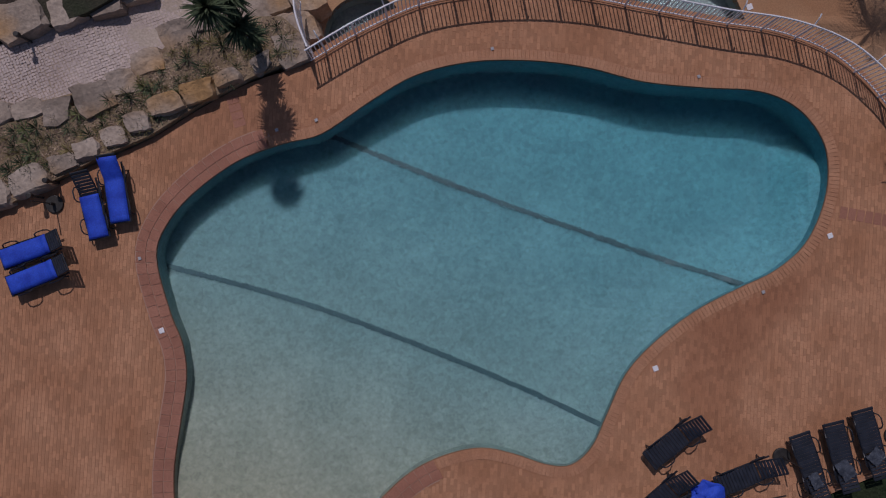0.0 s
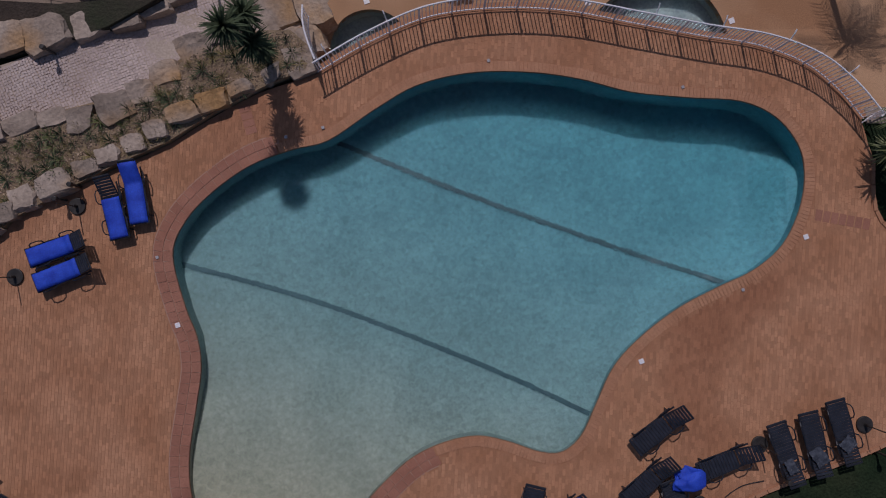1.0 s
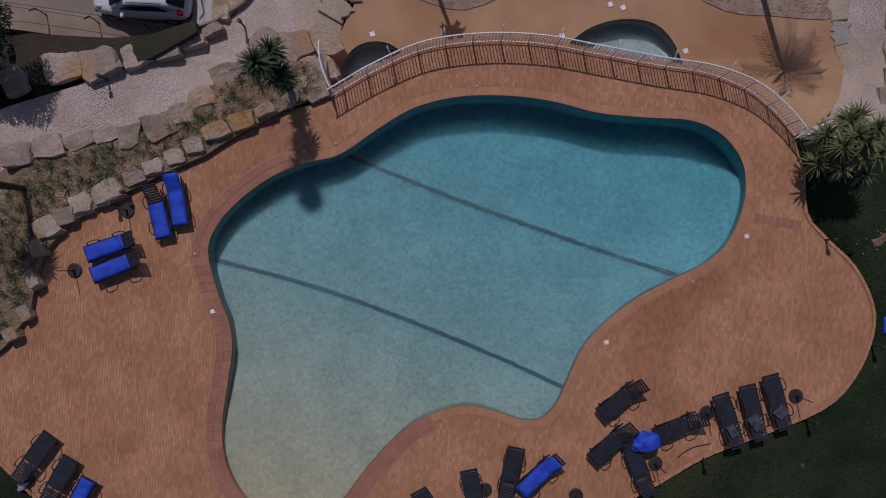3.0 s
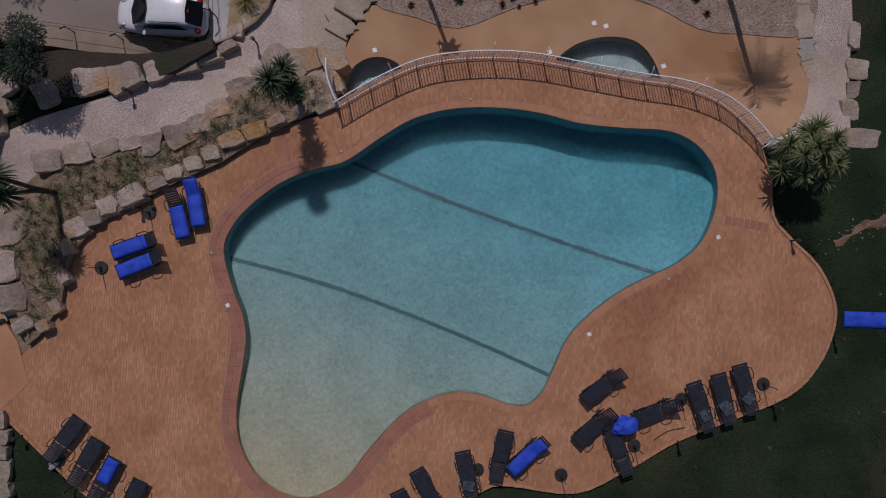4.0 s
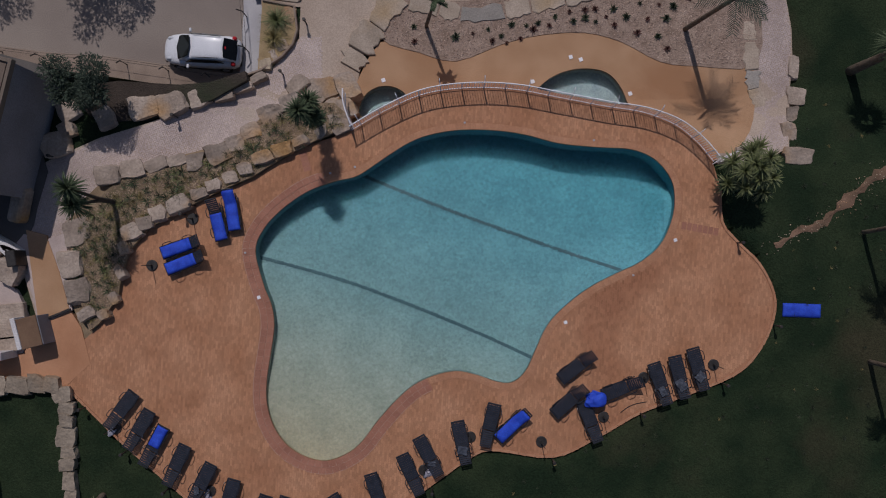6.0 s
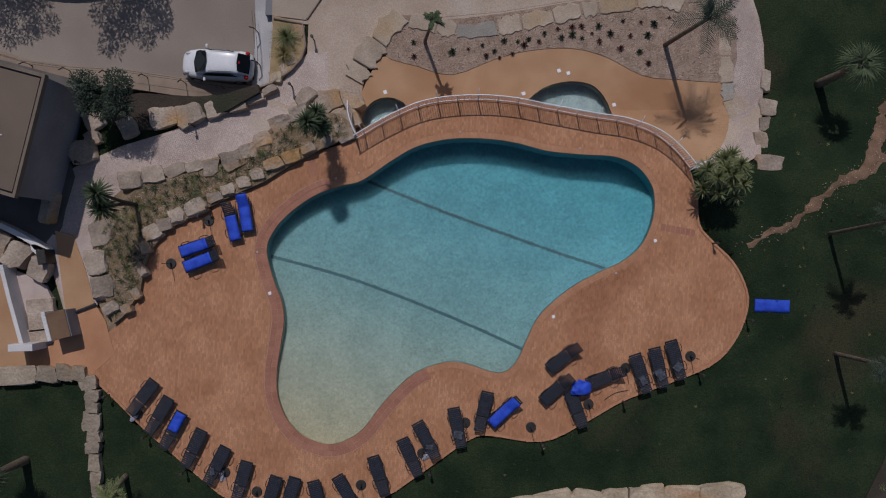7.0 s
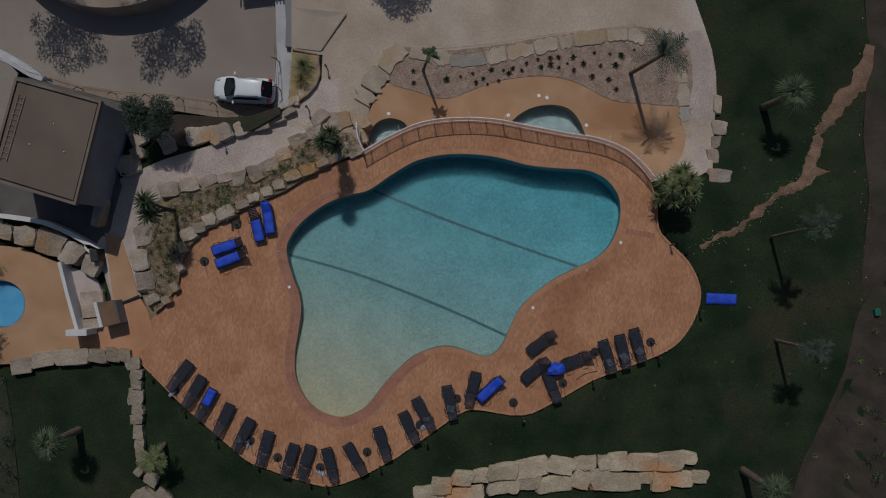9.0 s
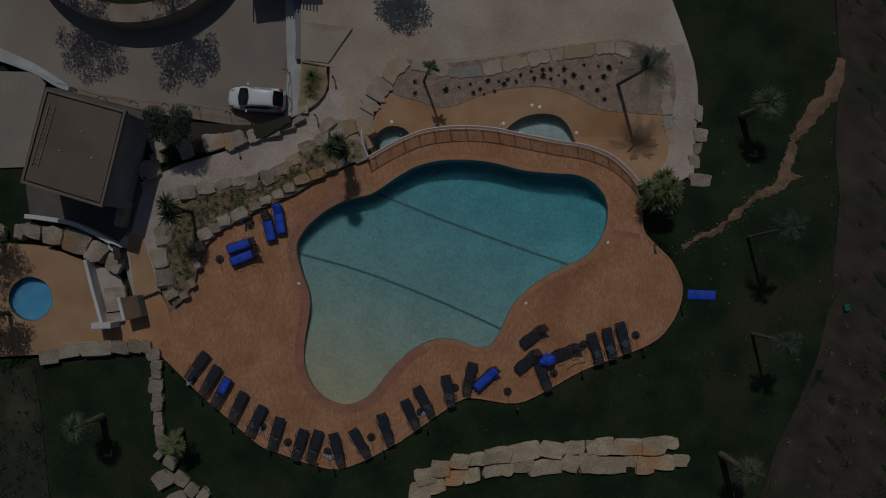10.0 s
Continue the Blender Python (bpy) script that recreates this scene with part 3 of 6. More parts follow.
def make_paving():
    rng = np.random.default_rng(11)
    deck = bpy.data.objects["deck"]
    length, width, gap = 0.196, 0.096, 0.004
    xs = np.arange(-19, 19, width + gap)
    ys = np.arange(-14.5, 9.5, length + gap)
    gx, gy = np.meshgrid(xs, ys)
    gy = gy + (np.arange(len(xs)) % 2)[None] * (length + gap) / 2 + rng.normal(0, 0.03, len(xs))[None]
    lean = radians(-4)
    p = np.stack([gx.ravel() * math.cos(lean) - gy.ravel() * math.sin(lean), gx.ravel() * math.sin(lean) + gy.ravel() * math.cos(lean)], 1)
    ok = inside(deck_line, p) & (away(deck_line, p) > 0.14)
    p = p[ok]
    p = p[~inside(pool_line, p)]
    gone = away(pool_line, p)
    # the red double coping runs round the west and south; elsewhere a single row
    red = (p - RED_A) @ np.array([-(RED_B - RED_A)[1], (RED_B - RED_A)[0]]) < 0
    p = p[gone > np.where(red, 0.64, 0.37)]
    near = np.argsort(np.hypot(p[:, 0] + 9.5, p[:, 1] + 1.0))
    chosen, rest = near[:300], near[300:]
    v, f = bricks_mesh(p[rest], np.full(len(rest), lean) + rng.normal(0, 0.008, len(rest)), length, width, 0.0, 0.05, rng, 0.0015)
    tagged(data_mesh("paver_field", v, f, M["paver"], deck), kind="stuff")
    lay("paver", one_brick("paver", width, length, 0.05, M["paver"]), [(x, y, 0.0, lean) for x, y in p[chosen]], deck)

    # coping
    slab = one_brick("coping_slab", 0.30, 0.275, 0.06, M["coping"])
    brick = one_brick("coping_brick", 0.110, 0.30, 0.06, M["coping_orange"])
    for offset, me, step, name in ((0.14, slab, 0.312, "coping_slab"), (0.43, slab, 0.312, "coping_slab"), (0.155, brick, 0.1125, "coping_brick")):
        pts, ahead = even(pool_ring(offset), step, True)
        red = (pts - RED_A) @ np.array([-(RED_B - RED_A)[1], (RED_B - RED_A)[0]]) < 0
        keep = red if me is slab else ~red
        lay(name, me, [(x, y, 0.012, math.atan2(dy, dx)) for (x, y), (dx, dy), k in zip(pts, ahead, keep) if k], deck)
    # mortar under the coping
    ring_in, ring_out = pool_ring(0.004), pool_ring(0.60)
    bm = bmesh.new()
    a = [bm.verts.new((x, y, -0.004)) for x, y in ring_in]
    b = [bm.verts.new((x, y, -0.004)) for x, y in ring_out]
    low = [bm.verts.new((x, y, -0.14)) for x, y in ring_in]
    mid = (np.asarray(pool_line) - RED_A) @ np.array([-(RED_B - RED_A)[1], (RED_B - RED_A)[0]]) < 0
    for i in range(len(a)):
        j = (i + 1) % len(a)
        if mid[i]:
            bm.faces.new((a[i], a[j], b[j], b[i]))
        bm.faces.new((a[j], a[i], low[i], low[j]))
    part("mortar_bed", bm, M["mortar"], deck)
    # kerb along the lawn
    edge = np.vstack([smooth_line(DECK_EAST, 4), smooth_line(DECK_SOUTH[:12], 3)])
    pts, ahead = even(edge, 0.4)
    kerb = one_brick("kerb_stone", 0.39, 0.12, 0.10, M["coping_orange"])
    lay("kerb_stone", kerb, [(x, y, 0.03, math.atan2(dy, dx)) for (x, y), (dx, dy) in zip(pts, ahead)], deck)
    # dark red bands set into the paving
    for ax, ay, bx, by in [(11.38, 1.26, 13.06, 0.94), (-5.72, 4.66, -5.47, 3.8)]:
        count = int(math.hypot(bx - ax, by - ay) / 0.22)
        turn = math.atan2(by - ay, bx - ax)
        band = one_brick("red_paver", 0.21, 0.34, 0.05, M["coping"])
        lay("red_paver", band, [(ax + (bx - ax) * (i + 0.5) / count, ay + (by - ay) * (i + 0.5) / count, 0.006, turn) for i in range(count)], deck)


def pebbles(name, poly, count, size, height, mat, parent, label, seed, clear=0.05):
    """Loose gravel: many small pointed stones in one mesh."""
    rng = np.random.default_rng(seed)
    lo, hi = np.min(poly, 0), np.max(poly, 0)
    p = rng.uniform(lo, hi, (count * 3, 2))
    p = p[inside(poly, p) & (away(np.asarray(poly), p) > clear)][:count]
    n = len(p)
    r = size * rng.uniform(0.5, 1.4, n)
    a = rng.uniform(0, 6.28, n)[:, None] + np.array([0, 1.57, 3.14, 4.71])[None] + rng.normal(0, 0.25, (n, 4))
    z = height(p[:, 0], p[:, 1])
    foot = np.stack([p[:, None, 0] + r[:, None] * np.cos(a), p[:, None, 1] + r[:, None] * np.sin(a), np.repeat(z[:, None], 4, 1)], -1)
    tip = np.stack([p[:, 0] + rng.normal(0, 0.3, n) * r, p[:, 1] + rng.normal(0, 0.3, n) * r, z + r * 0.8], -1)[:, None]
    v = np.concatenate([foot, tip], 1).reshape(-1, 3)
    f = (np.arange(n)[:, None, None] * 5 + np.array([[0, 1, 4], [1, 2, 4], [2, 3, 4], [3, 0, 4]])[None]).reshape(-1, 3)
    tagged(data_mesh(name, v.tolist(), f.tolist(), M[mat], parent), label, kind="stuff")


M["pebble"] = material("gravel_stone", (0.27, 0.19, 0.15), (0.42, 0.32, 0.26), 3, 30, 0.9, 0.2, 0.004, island=0.4)
M["bark_chip"] = material("mulch_chip", (0.20, 0.14, 0.10), (0.36, 0.27, 0.19), 3, 30, 0.9, 0.2, 0.004, island=0.5)


def make_gravel():
    pebbles("gravel", NORTH_BED, 9000, 0.035, lambda x, y: terrain(x, y) + 0.078, "pebble", bpy.data.objects["gravel_bed"], "loose pinkish gravel", 3)
    pebbles("mulch", BED, 14000, 0.035, lambda x, y: 0.218 + 0 * x, "bark_chip", bpy.data.objects["planting_bed"], "loose bark mulch", 4)


def make_cobbles():
    rng = np.random.default_rng(5)
    xs, ys = np.arange(-19, 20, 0.088), np.arange(-8, 16, 0.088)
    gx, gy = np.meshgrid(xs, ys)
    turn = radians(24)
    p = np.stack([gx.ravel(), gy.ravel()], 1) @ np.array([[math.cos(turn), math.sin(turn)], [-math.sin(turn), math.cos(turn)]])
    p = p + rng.normal(0, 0.008, p.shape)
    ok = inside(PLAZA, p) & (((p[:, 0] < -5.0) & (p[:, 1] < 10.2)) | ((p[:, 0] > 13.2) & (p[:, 1] < 13)))
    p = p[ok]
    p = p[~inside(BED, p) & (away(PLAZA, p) > 0.06)]
    v, f = bricks_mesh(p, rng.normal(turn, 0.2, len(p)), 0.079, 0.077, 0.0, 0.04, rng, 0.003)
    v = np.array(v)
    v[:, 2] += terrain(v[:, 0], v[:, 1]) + 0.034
    path = bpy.data.objects["plaza"]
    tagged(data_mesh("cobble_field", v.tolist(), f, M["cobble"], path), kind="stuff")


# ---------------------------------------------------------------- boulders
def boulder_mesh(name, seed, mat, flat_top=0.75):
    """A quarried block about one unit wide: rounded, split faces, a flattish top."""
    rng = random.Random(seed)
    bm = bmesh.new()
    bmesh.ops.create_cube(bm, size=1.0)
    bmesh.ops.subdivide_edges(bm, edges=bm.edges[:], cuts=4, use_grid_fill=True)
    off = Vector((rng.uniform(0, 90), rng.uniform(0, 90), rng.uniform(0, 90)))
    skew = [rng.uniform(-0.18, 0.18) for _ in range(4)]
    for v in bm.verts:
        p = v.co.copy()
        ball = p.normalized() * 0.62
        p = p.lerp(ball, 0.34)
        p.x += skew[0] * p.y + skew[1] * p.x * p.y
        p.y += skew[2] * p.x + skew[3] * p.x * p.y
        p += noise.noise_vector(p * 1.7 + off) * 0.13 + noise.noise_vector(p * 5 + off) * 0.035
        p.z = min(p.z, 0.40 + 0.05 * noise.noise(p * 3 + off)) if p.z > 0 else p.z
        v.co = p
    me = bpy.data.meshes.new(name)
    bm.to_mesh(me)
    bm.free()
    me.materials.append(mat)
    return me


ROCKS = [boulder_mesh("boulder", k, M["rock"]) for k in range(8)]
PALE = [boulder_mesh("boulder", 20 + k, M["rock_pale"]) for k in range(7)]
rock_rng = random.Random(4)


def boulders(spots, base, high, meshes, label, group, turn=0.0, spread=0.9, top=None):
    """Boulders on the ground: x, y, width, depth each; high: how far they stand out."""
    for x, y, sx, sy in spots:
        me = rock_rng.choice(meshes)
        h = high * rock_rng.uniform(0.85, 1.25)
        z = base if base is not None else float(terrain(x, y))
        if top is not None:
            low = float(terrain(x, y)) - 0.15
            h = top * rock_rng.uniform(0.9, 1.15) - low
            z = low + 0.125
            h -= 0.25
        ob = new("boulder", me)
        ob.matrix_basis = Matrix.LocRotScale((x, y, z + h / 2 - 0.125), Euler((rock_rng.uniform(-0.08, 0.08), rock_rng.uniform(-0.08, 0.08), turn + rock_rng.uniform(-0.15, 0.15))), (sx * spread, sy * spread, h + 0.25))
        tagged(ob, label, "boulder", group)


BED_NORTH = [(-14.36, 3.65, 1.14, 0.84), (-13.3, 3.9, 1.03, 0.88), (-12.22, 4.14, 1.03, 0.59), (-11.3, 4.28, 0.84, 0.55), (-10.46, 4.22, 0.81, 0.73), (-9.45, 4.58, 1.1, 0.92), (-8.71, 5.04, 0.84, 0.7), (-8.0, 5.59, 0.95, 0.77), (-7.15, 6.38, 1.14, 0.84), (-6.29, 6.83, 0.92, 0.73), (-3.99, 5.94, 0.92, 0.92), (-15.74, 1.12, 1.32, 1.14), (-16.01, -0.34, 1.01, 1.19), (-15.73, -1.53, 1.14, 1.14)]
BED_SOUTH = [(-13.35, 1.08, 0.92, 0.85), (-12.15, 1.89, 0.85, 0.77), (-11.23, 2.31, 1.14, 0.85), (-10.3, 2.8, 0.85, 0.52), (-9.66, 3.13, 0.77, 0.59), (-8.92, 3.5, 0.77, 0.59), (-8.24, 3.9, 0.77, 0.59), (-7.48, 4.38, 0.96, 0.66), (-6.55, 4.75, 0.96, 0.66), (-5.74, 5.11, 0.77, 0.48), (-12.68, 1.49, 0.74, 0.63), (-4.82, 5.55, 0.66, 0.48), (-15.3, -2.55, 0.85, 0.6), (-14.55, -2.6, 0.55, 0.5), (-14.1, -1.85, 0.42, 0.6), (-13.66, 0.38, 0.5, 0.7), (-13.8, -0.72, 0.4, 0.75)]
PATH_NORTH = [(-12.85, 6.7, 1.43, 1.07), (-11.65, 6.82, 1.43, 1.14), (-10.36, 7.2, 1.14, 0.85), (-14.6, 6.24, 0.92, 1.03), (-16.25, 6.56, 0.96, 0.96), (-16.8, 5.05, 1.32, 1.18), (-9.4, 7.27, 1.1, 0.5), (-8.55, 7.72, 1.0, 0.45), (-7.85, 8.17, 0.8, 0.42), (-16.29, 5.7, 0.74, 0.74)]
LAWN_WALL = [(-22.75, -6.3, 1.1, 0.8), (-21.55, -5.95, 1.3, 0.75), (-19.95, -5.82, 1.9, 0.82), (-18.45, -5.75, 0.95, 0.72), (-17.58, -5.68, 0.8, 0.7), (-16.9, -5.72, 0.65, 0.7), (-16.44, -6.18, 0.75, 0.62), (-16.27, -6.76, 0.62, 0.52), (-16.27, -7.32, 0.6, 0.5), (-16.33, -8.06, 0.78, 0.88), (-16.2, -8.76, 0.62, 0.5), (-16.24, -9.3, 0.66, 0.48), (-16.16, -10.02, 0.52, 0.85), (-16.07, -10.75, 0.5, 0.6), (-16.02, -11.4, 0.55, 0.6)]
SW_ROCKS = [(-15.42, -12.71, 0.79, 0.93), (-15.87, -13.72, 1.39, 1.25), (-14.77, -13.7, 0.93, 1.16), (-14.14, -14.37, 0.93, 0.93), (-13.45, -14.74, 1.02, 0.79), (-15.06, -14.89, 1.39, 0.93), (-16.11, -12.25, 0.56, 0.56)]
SOUTH_UPPER = [(0.02, -13.58, 1.15, 0.92), (0.94, -13.12, 1.01, 0.92), (2.09, -12.67, 1.06, 0.78), (3.13, -12.55, 0.92, 0.69), (4.32, -12.32, 1.52, 0.83), (5.93, -12.1, 1.75, 0.92), (7.61, -11.98, 1.43, 0.88), (8.76, -11.87, 0.78, 0.69), (9.29, -11.83, 0.6, 0.64), (10.14, -11.8, 0.78, 0.74), (10.83, -11.76, 1.01, 0.88), (12.25, -11.81, 1.84, 0.88), (13.81, -11.76, 1.38, 0.92), (14.85, -11.56, 0.78, 0.6)]
SOUTH_LOWER = [(-0.37, -14.57, 1.16, 1.06), (0.6, -14.15, 1.11, 0.93), (1.75, -13.69, 1.06, 0.83), (2.79, -13.53, 0.93, 0.83), (4.06, -13.24, 1.02, 0.69), (4.87, -13.12, 0.79, 0.74), (5.79, -12.91, 1.3, 0.74), (7.29, -13.01, 1.81, 0.88), (8.79, -12.8, 0.93, 0.97), (9.88, -12.78, 1.16, 1.11), (11.22, -12.92, 1.71, 0.97), (12.37, -12.69, 0.79, 0.65), (13.3, -12.85, 1.02, 1.02), (14.41, -12.74, 1.25, 0.79), (15.42, -12.65, 0.93, 0.65)]
WEST_ROCKS = [(-25.9, 1.29, 1.1, 0.9), (-24.49, 1.24, 0.7, 0.95), (-23.66, 1.28, 1.2, 0.9), (-22.41, 1.03, 1.25, 1.1), (-21.04, 0.62, 1.65, 1.4), (-19.76, -0.0, 1.2, 1.3), (-18.75, -0.62, 1.05, 1.1)]
EAST_ROCKS = [(17.02, 8.68, 0.55, 1.35), (17.15, 7.29, 1.0, 1.0), (16.88, 6.45, 0.7, 0.8), (16.6, 5.6, 0.85, 1.0), (16.86, 4.4, 1.5, 0.9), (14.58, 4.57, 1.42, 0.8), (13.54, 4.28, 0.94, 0.61)]
boulders(BED_NORTH, None, 0.4, ROCKS, "weathered sandstone boulder edging the planting bed", "boulders round the bed", 0.3, 0.98, 0.5)
boulders(BED_SOUTH, 0.0, 0.44, ROCKS, "tan sandstone boulder retaining the bed above the deck", "boulders round the bed", 0.4)
boulders([(-7.43, 9.14, 0.74, 0.44), (-6.88, 9.79, 0.55, 0.55), (-6.14, 7.93, 0.92, 0.63), (-5.4, 7.28, 0.85, 0.63), (-4.48, 6.81, 0.81, 0.74), (-4.67, 6.26, 0.74, 0.74)], None, 0.2, ROCKS, "grey weathered boulder at the head of the bed", "boulders round the bed", 0.5, 1.12)
boulders([(-4.98, 7.75, 1.3, 1.0)], None, 0.22, ROCKS, "broad flat weathered boulder at the head of the bed", "boulders round the bed", 0.3, 1.05)
boulders([(-3.75, 7.75, 0.9, 1.3), (-3.75, 6.75, 0.75, 0.9)], None, 0.75, ROCKS, "tall rough boulder above the small paddling pool", "boulders round the bed", 0.3, 1.0)
boulders(PATH_NORTH, None, 0.36, ROCKS, "large grey boulder beside the cobbled path", "boulders by the path", 0.3, 0.92)
M["lawn_stone"] = material("tan_grey_stone", (0.23, 0.185, 0.14), (0.345, 0.285, 0.22), 0.9, 9, 0.9, 0.9, 0.05, (0.3, 0.2, 0.12), island=0.15)
TAN = [boulder_mesh("boulder", 40 + k, M["lawn_stone"]) for k in range(6)]
boulders(LAWN_WALL, -0.1, 0.4, TAN, "pale limestone block in the low lawn wall", "lawn wall stones", 0.0, 1.05)
boulders(SW_ROCKS, -0.1, 0.35, TAN, "tan boulder on the lawn corner", "lawn wall stones", 0.8, 0.8)
boulders(SOUTH_UPPER, -0.1, 0.4, PALE, "pale limestone block in a stepped garden wall", "garden wall stones", 0.0, 1.08)
boulders(SOUTH_LOWER, -0.1, 0.28, PALE, "pale limestone block at the foot of the garden wall", "garden wall stones", 0.0, 1.08)
boulders([(-6.53, 11.03, 0.65, 1.24), (-7.55, 8.83, 0.59, 0.59)], None, 0.24, PALE, "tan boulder in the corner bed by the path", "boulders by the path")
boulders(WEST_ROCKS, -0.1, 0.6, ROCKS, "large weathered boulder above the paddling pool terrace", "boulders by the building", -0.3, 0.92)
def flagstones(line, half, lengths, lift, thick, seed, label, stones=("flag_pale", "flag_pale", "flag_grey", "flag_ochre", "flag_pale")):
    """Flat slabs fitted end to end along a line, with broken edges and narrow joints."""
    rng = random.Random(seed)
    pts, ahead = even(smooth_line(line, 8), 0.05)
    at, k = 0.0, 0
    total = len(pts) * 0.05
    while at < total - 0.4:
        end = min(at + lengths[k % len(lengths)] * rng.uniform(0.85, 1.15), total - 0.05)
        ring = []
        for side in (1, -1):
            steps = 6
            for q in range(steps + 1):
                u = q / steps if side > 0 else 1 - q / steps
                i = min(int((at + 0.03 + (end - at - 0.06) * u) / 0.05), len(pts) - 1)
                (x, y), (dx, dy) = pts[i], ahead[i]
                corner = 0.82 if q in (0, steps) else 1.0
                w = half * corner * rng.uniform(0.68, 1.22) * side
                ring.append((x - dy * w + dx * rng.uniform(-0.05, 0.05), y + dx * w + dy * rng.uniform(-0.05, 0.05)))
        bm = bmesh.new()
        z = float(terrain(*ring[3])) + lift + rng.uniform(-0.02, 0.03)
        low = [bm.verts.new((x, y, z - 0.25)) for x, y in ring]
        mid = [bm.verts.new((x, y, z + thick - 0.03)) for x, y in ring]
        cx, cy = sum(p[0] for p in ring) / len(ring), sum(p[1] for p in ring) / len(ring)
        top = [bm.verts.new((x + (cx - x) * 0.06, y + (cy - y) * 0.06, z + thick + rng.uniform(-0.01, 0.01))) for x, y in ring]
        n = len(ring)
        for a, b in ((low, mid), (mid, top)):
            for q in range(n):
                bm.faces.new((a[q], a[(q + 1) % n], b[(q + 1) % n], b[q]))
        bm.faces.new(top)
        bmesh.ops.recalc_face_normals(bm, faces=bm.faces[:])
        tagged(link_mesh("flagstone", bm, M[rng.choice(stones)]), label, "flagstone", "flagstones")
        at, k = end, k + 1


M["flag_pale"] = material("pale_flagstone", (0.33, 0.265, 0.205), (0.43, 0.35, 0.28), 1.1, 14, 0.9, 0.6, 0.02, (0.36, 0.26, 0.16), island=0.12)
M["flag_grey"] = material("grey_flagstone", (0.25, 0.23, 0.205), (0.33, 0.30, 0.27), 1.1, 14, 0.9, 0.6, 0.02, (0.30, 0.25, 0.2), island=0.12)
M["flag_ochre"] = material("ochre_flagstone", (0.32, 0.215, 0.11), (0.42, 0.29, 0.16), 1.1, 14, 0.9, 0.6, 0.02, (0.30, 0.16, 0.09), island=0.12)
flagstones([(-0.9, 11.75), (1.01, 11.37), (2.32, 11.2), (4.04, 11.5), (6.17, 11.92), (8.34, 12.36), (10.47, 12.68), (12.0, 12.77), (12.95, 12.4)], 0.42, (1.5, 1.0, 2.1, 1.2, 1.7), 0.06, 0.07, 7, "flat pale flagstone bordering the gravel bed")
flagstones([(14.95, 10.9), (15.02, 9.9), (15.1, 8.7), (15.2, 7.6), (15.5, 6.7)], 0.36, (1.0, 1.3), 0.06, 0.05, 9, "flat pale slab beside the eastern footpath")
flagstones([(-1.3, 12.05), (-2.41, 10.85), (-3.2, 9.6), (-3.75, 8.75)], 0.62, (2.0, 1.5), 0.06, 0.09, 21, "broad weathered slab at the edge of the lower terrace", ("flag_pale",))
boulders(EAST_ROCKS, None, 0.16, ROCKS, "flat weathered boulder along the eastern footpath", "flagstones", 0.0, 0.8)


# ---------------------------------------------------------------- fence
def make_fence():
    ob = thing("metal_fence", "white painted metal pool fence with thin upright bars", "fence")
    west = [(-3.41, 5.73), (-3.64, 6.34), (-3.75, 6.84), (-3.75, 7.29)]
    east = [(12.77, 3.99), (13.18, 4.26), (13.64, 4.48)]
    top_h, low_h = 1.03, 0.12
    for run, step in ((fence_line, 1.0), (smooth_line(west, 4), 0.9), (smooth_line(east, 4), 0.8)):
        run = np.asarray(run)
        for z, r, name in ((top_h, 0.028, "top_rail"), (low_h, 0.02, "bottom_rail")):
            bm = bmesh.new()
            tube(bm, [(x, y, z) for x, y in run], r, 6)
            part(name, bm, M["white"], ob)
        pts, ahead = even(run, step)
        for k, ((x, y), (dx, dy)) in enumerate(zip(pts, ahead)):
            bm = bmesh.new()
            tube(bm, [(x, y, -0.03), (x, y, top_h + 0.02)], 0.026, 6)
            part("post", bm, M["white"], ob)
            if k % 2 == 0 and len(run) > 30:
                # raking stay on the outer side
                nx, ny = -dy, dx
                bm = bmesh.new()
                tube(bm, [(x, y, top_h - 0.05), (x + nx * 0.16, y + ny * 0.16, top_h + 0.16), (x + nx * 0.27, y + ny * 0.27, top_h + 0.2)], 0.02, 5)
                part("stay", bm, M["white"], ob)
        pts, _ = even(run, 0.115)
        bar = bpy.data.meshes.new("bar")
        bm = bmesh.new()
        tube(bm, [(0, 0, low_h), (0, 0, top_h)], 0.015, 5)
        bm.to_mesh(bar)
        bm.free()
        bar.materials.append(M["white"])
        for x, y in pts:
            b = new("bar", bar)
            b.location = (x, y, 0)
            b.parent = ob
    # the kerb that carries it, over the drop to the lower terrace
    bm = bmesh.new()
    n = len(fence_line)
    line = np.asarray(fence_line)
    d = np.gradient(line, axis=0)
    d /= np.linalg.norm(d, axis=1, keepdims=True)
    up = np.stack([-d[:, 1], d[:, 0]], 1)
    rows = []
    for k in range(n):
        a, b = line[k] - up[k] * 0.02, line[k] + up[k] * 0.2
        rows.append([bm.verts.new((*a, 0.012)), bm.verts.new((*b, 0.012)), bm.verts.new((*b, -1.4)), bm.verts.new((*a, -0.1))])
    for a, b in zip(rows, rows[1:]):
        for i in range(4):
            bm.faces.new((a[i], b[i], b[(i + 1) % 4], a[(i + 1) % 4]))
    bm.faces.new(rows[0])
    bm.faces.new(rows[-1][::-1])
    bmesh.ops.recalc_face_normals(bm, faces=bm.faces[:])
    tagged(link_mesh("retaining_wall", bm, M["joint"]), "low retaining wall under the fence", "wall", kind="structure")


make_fence()


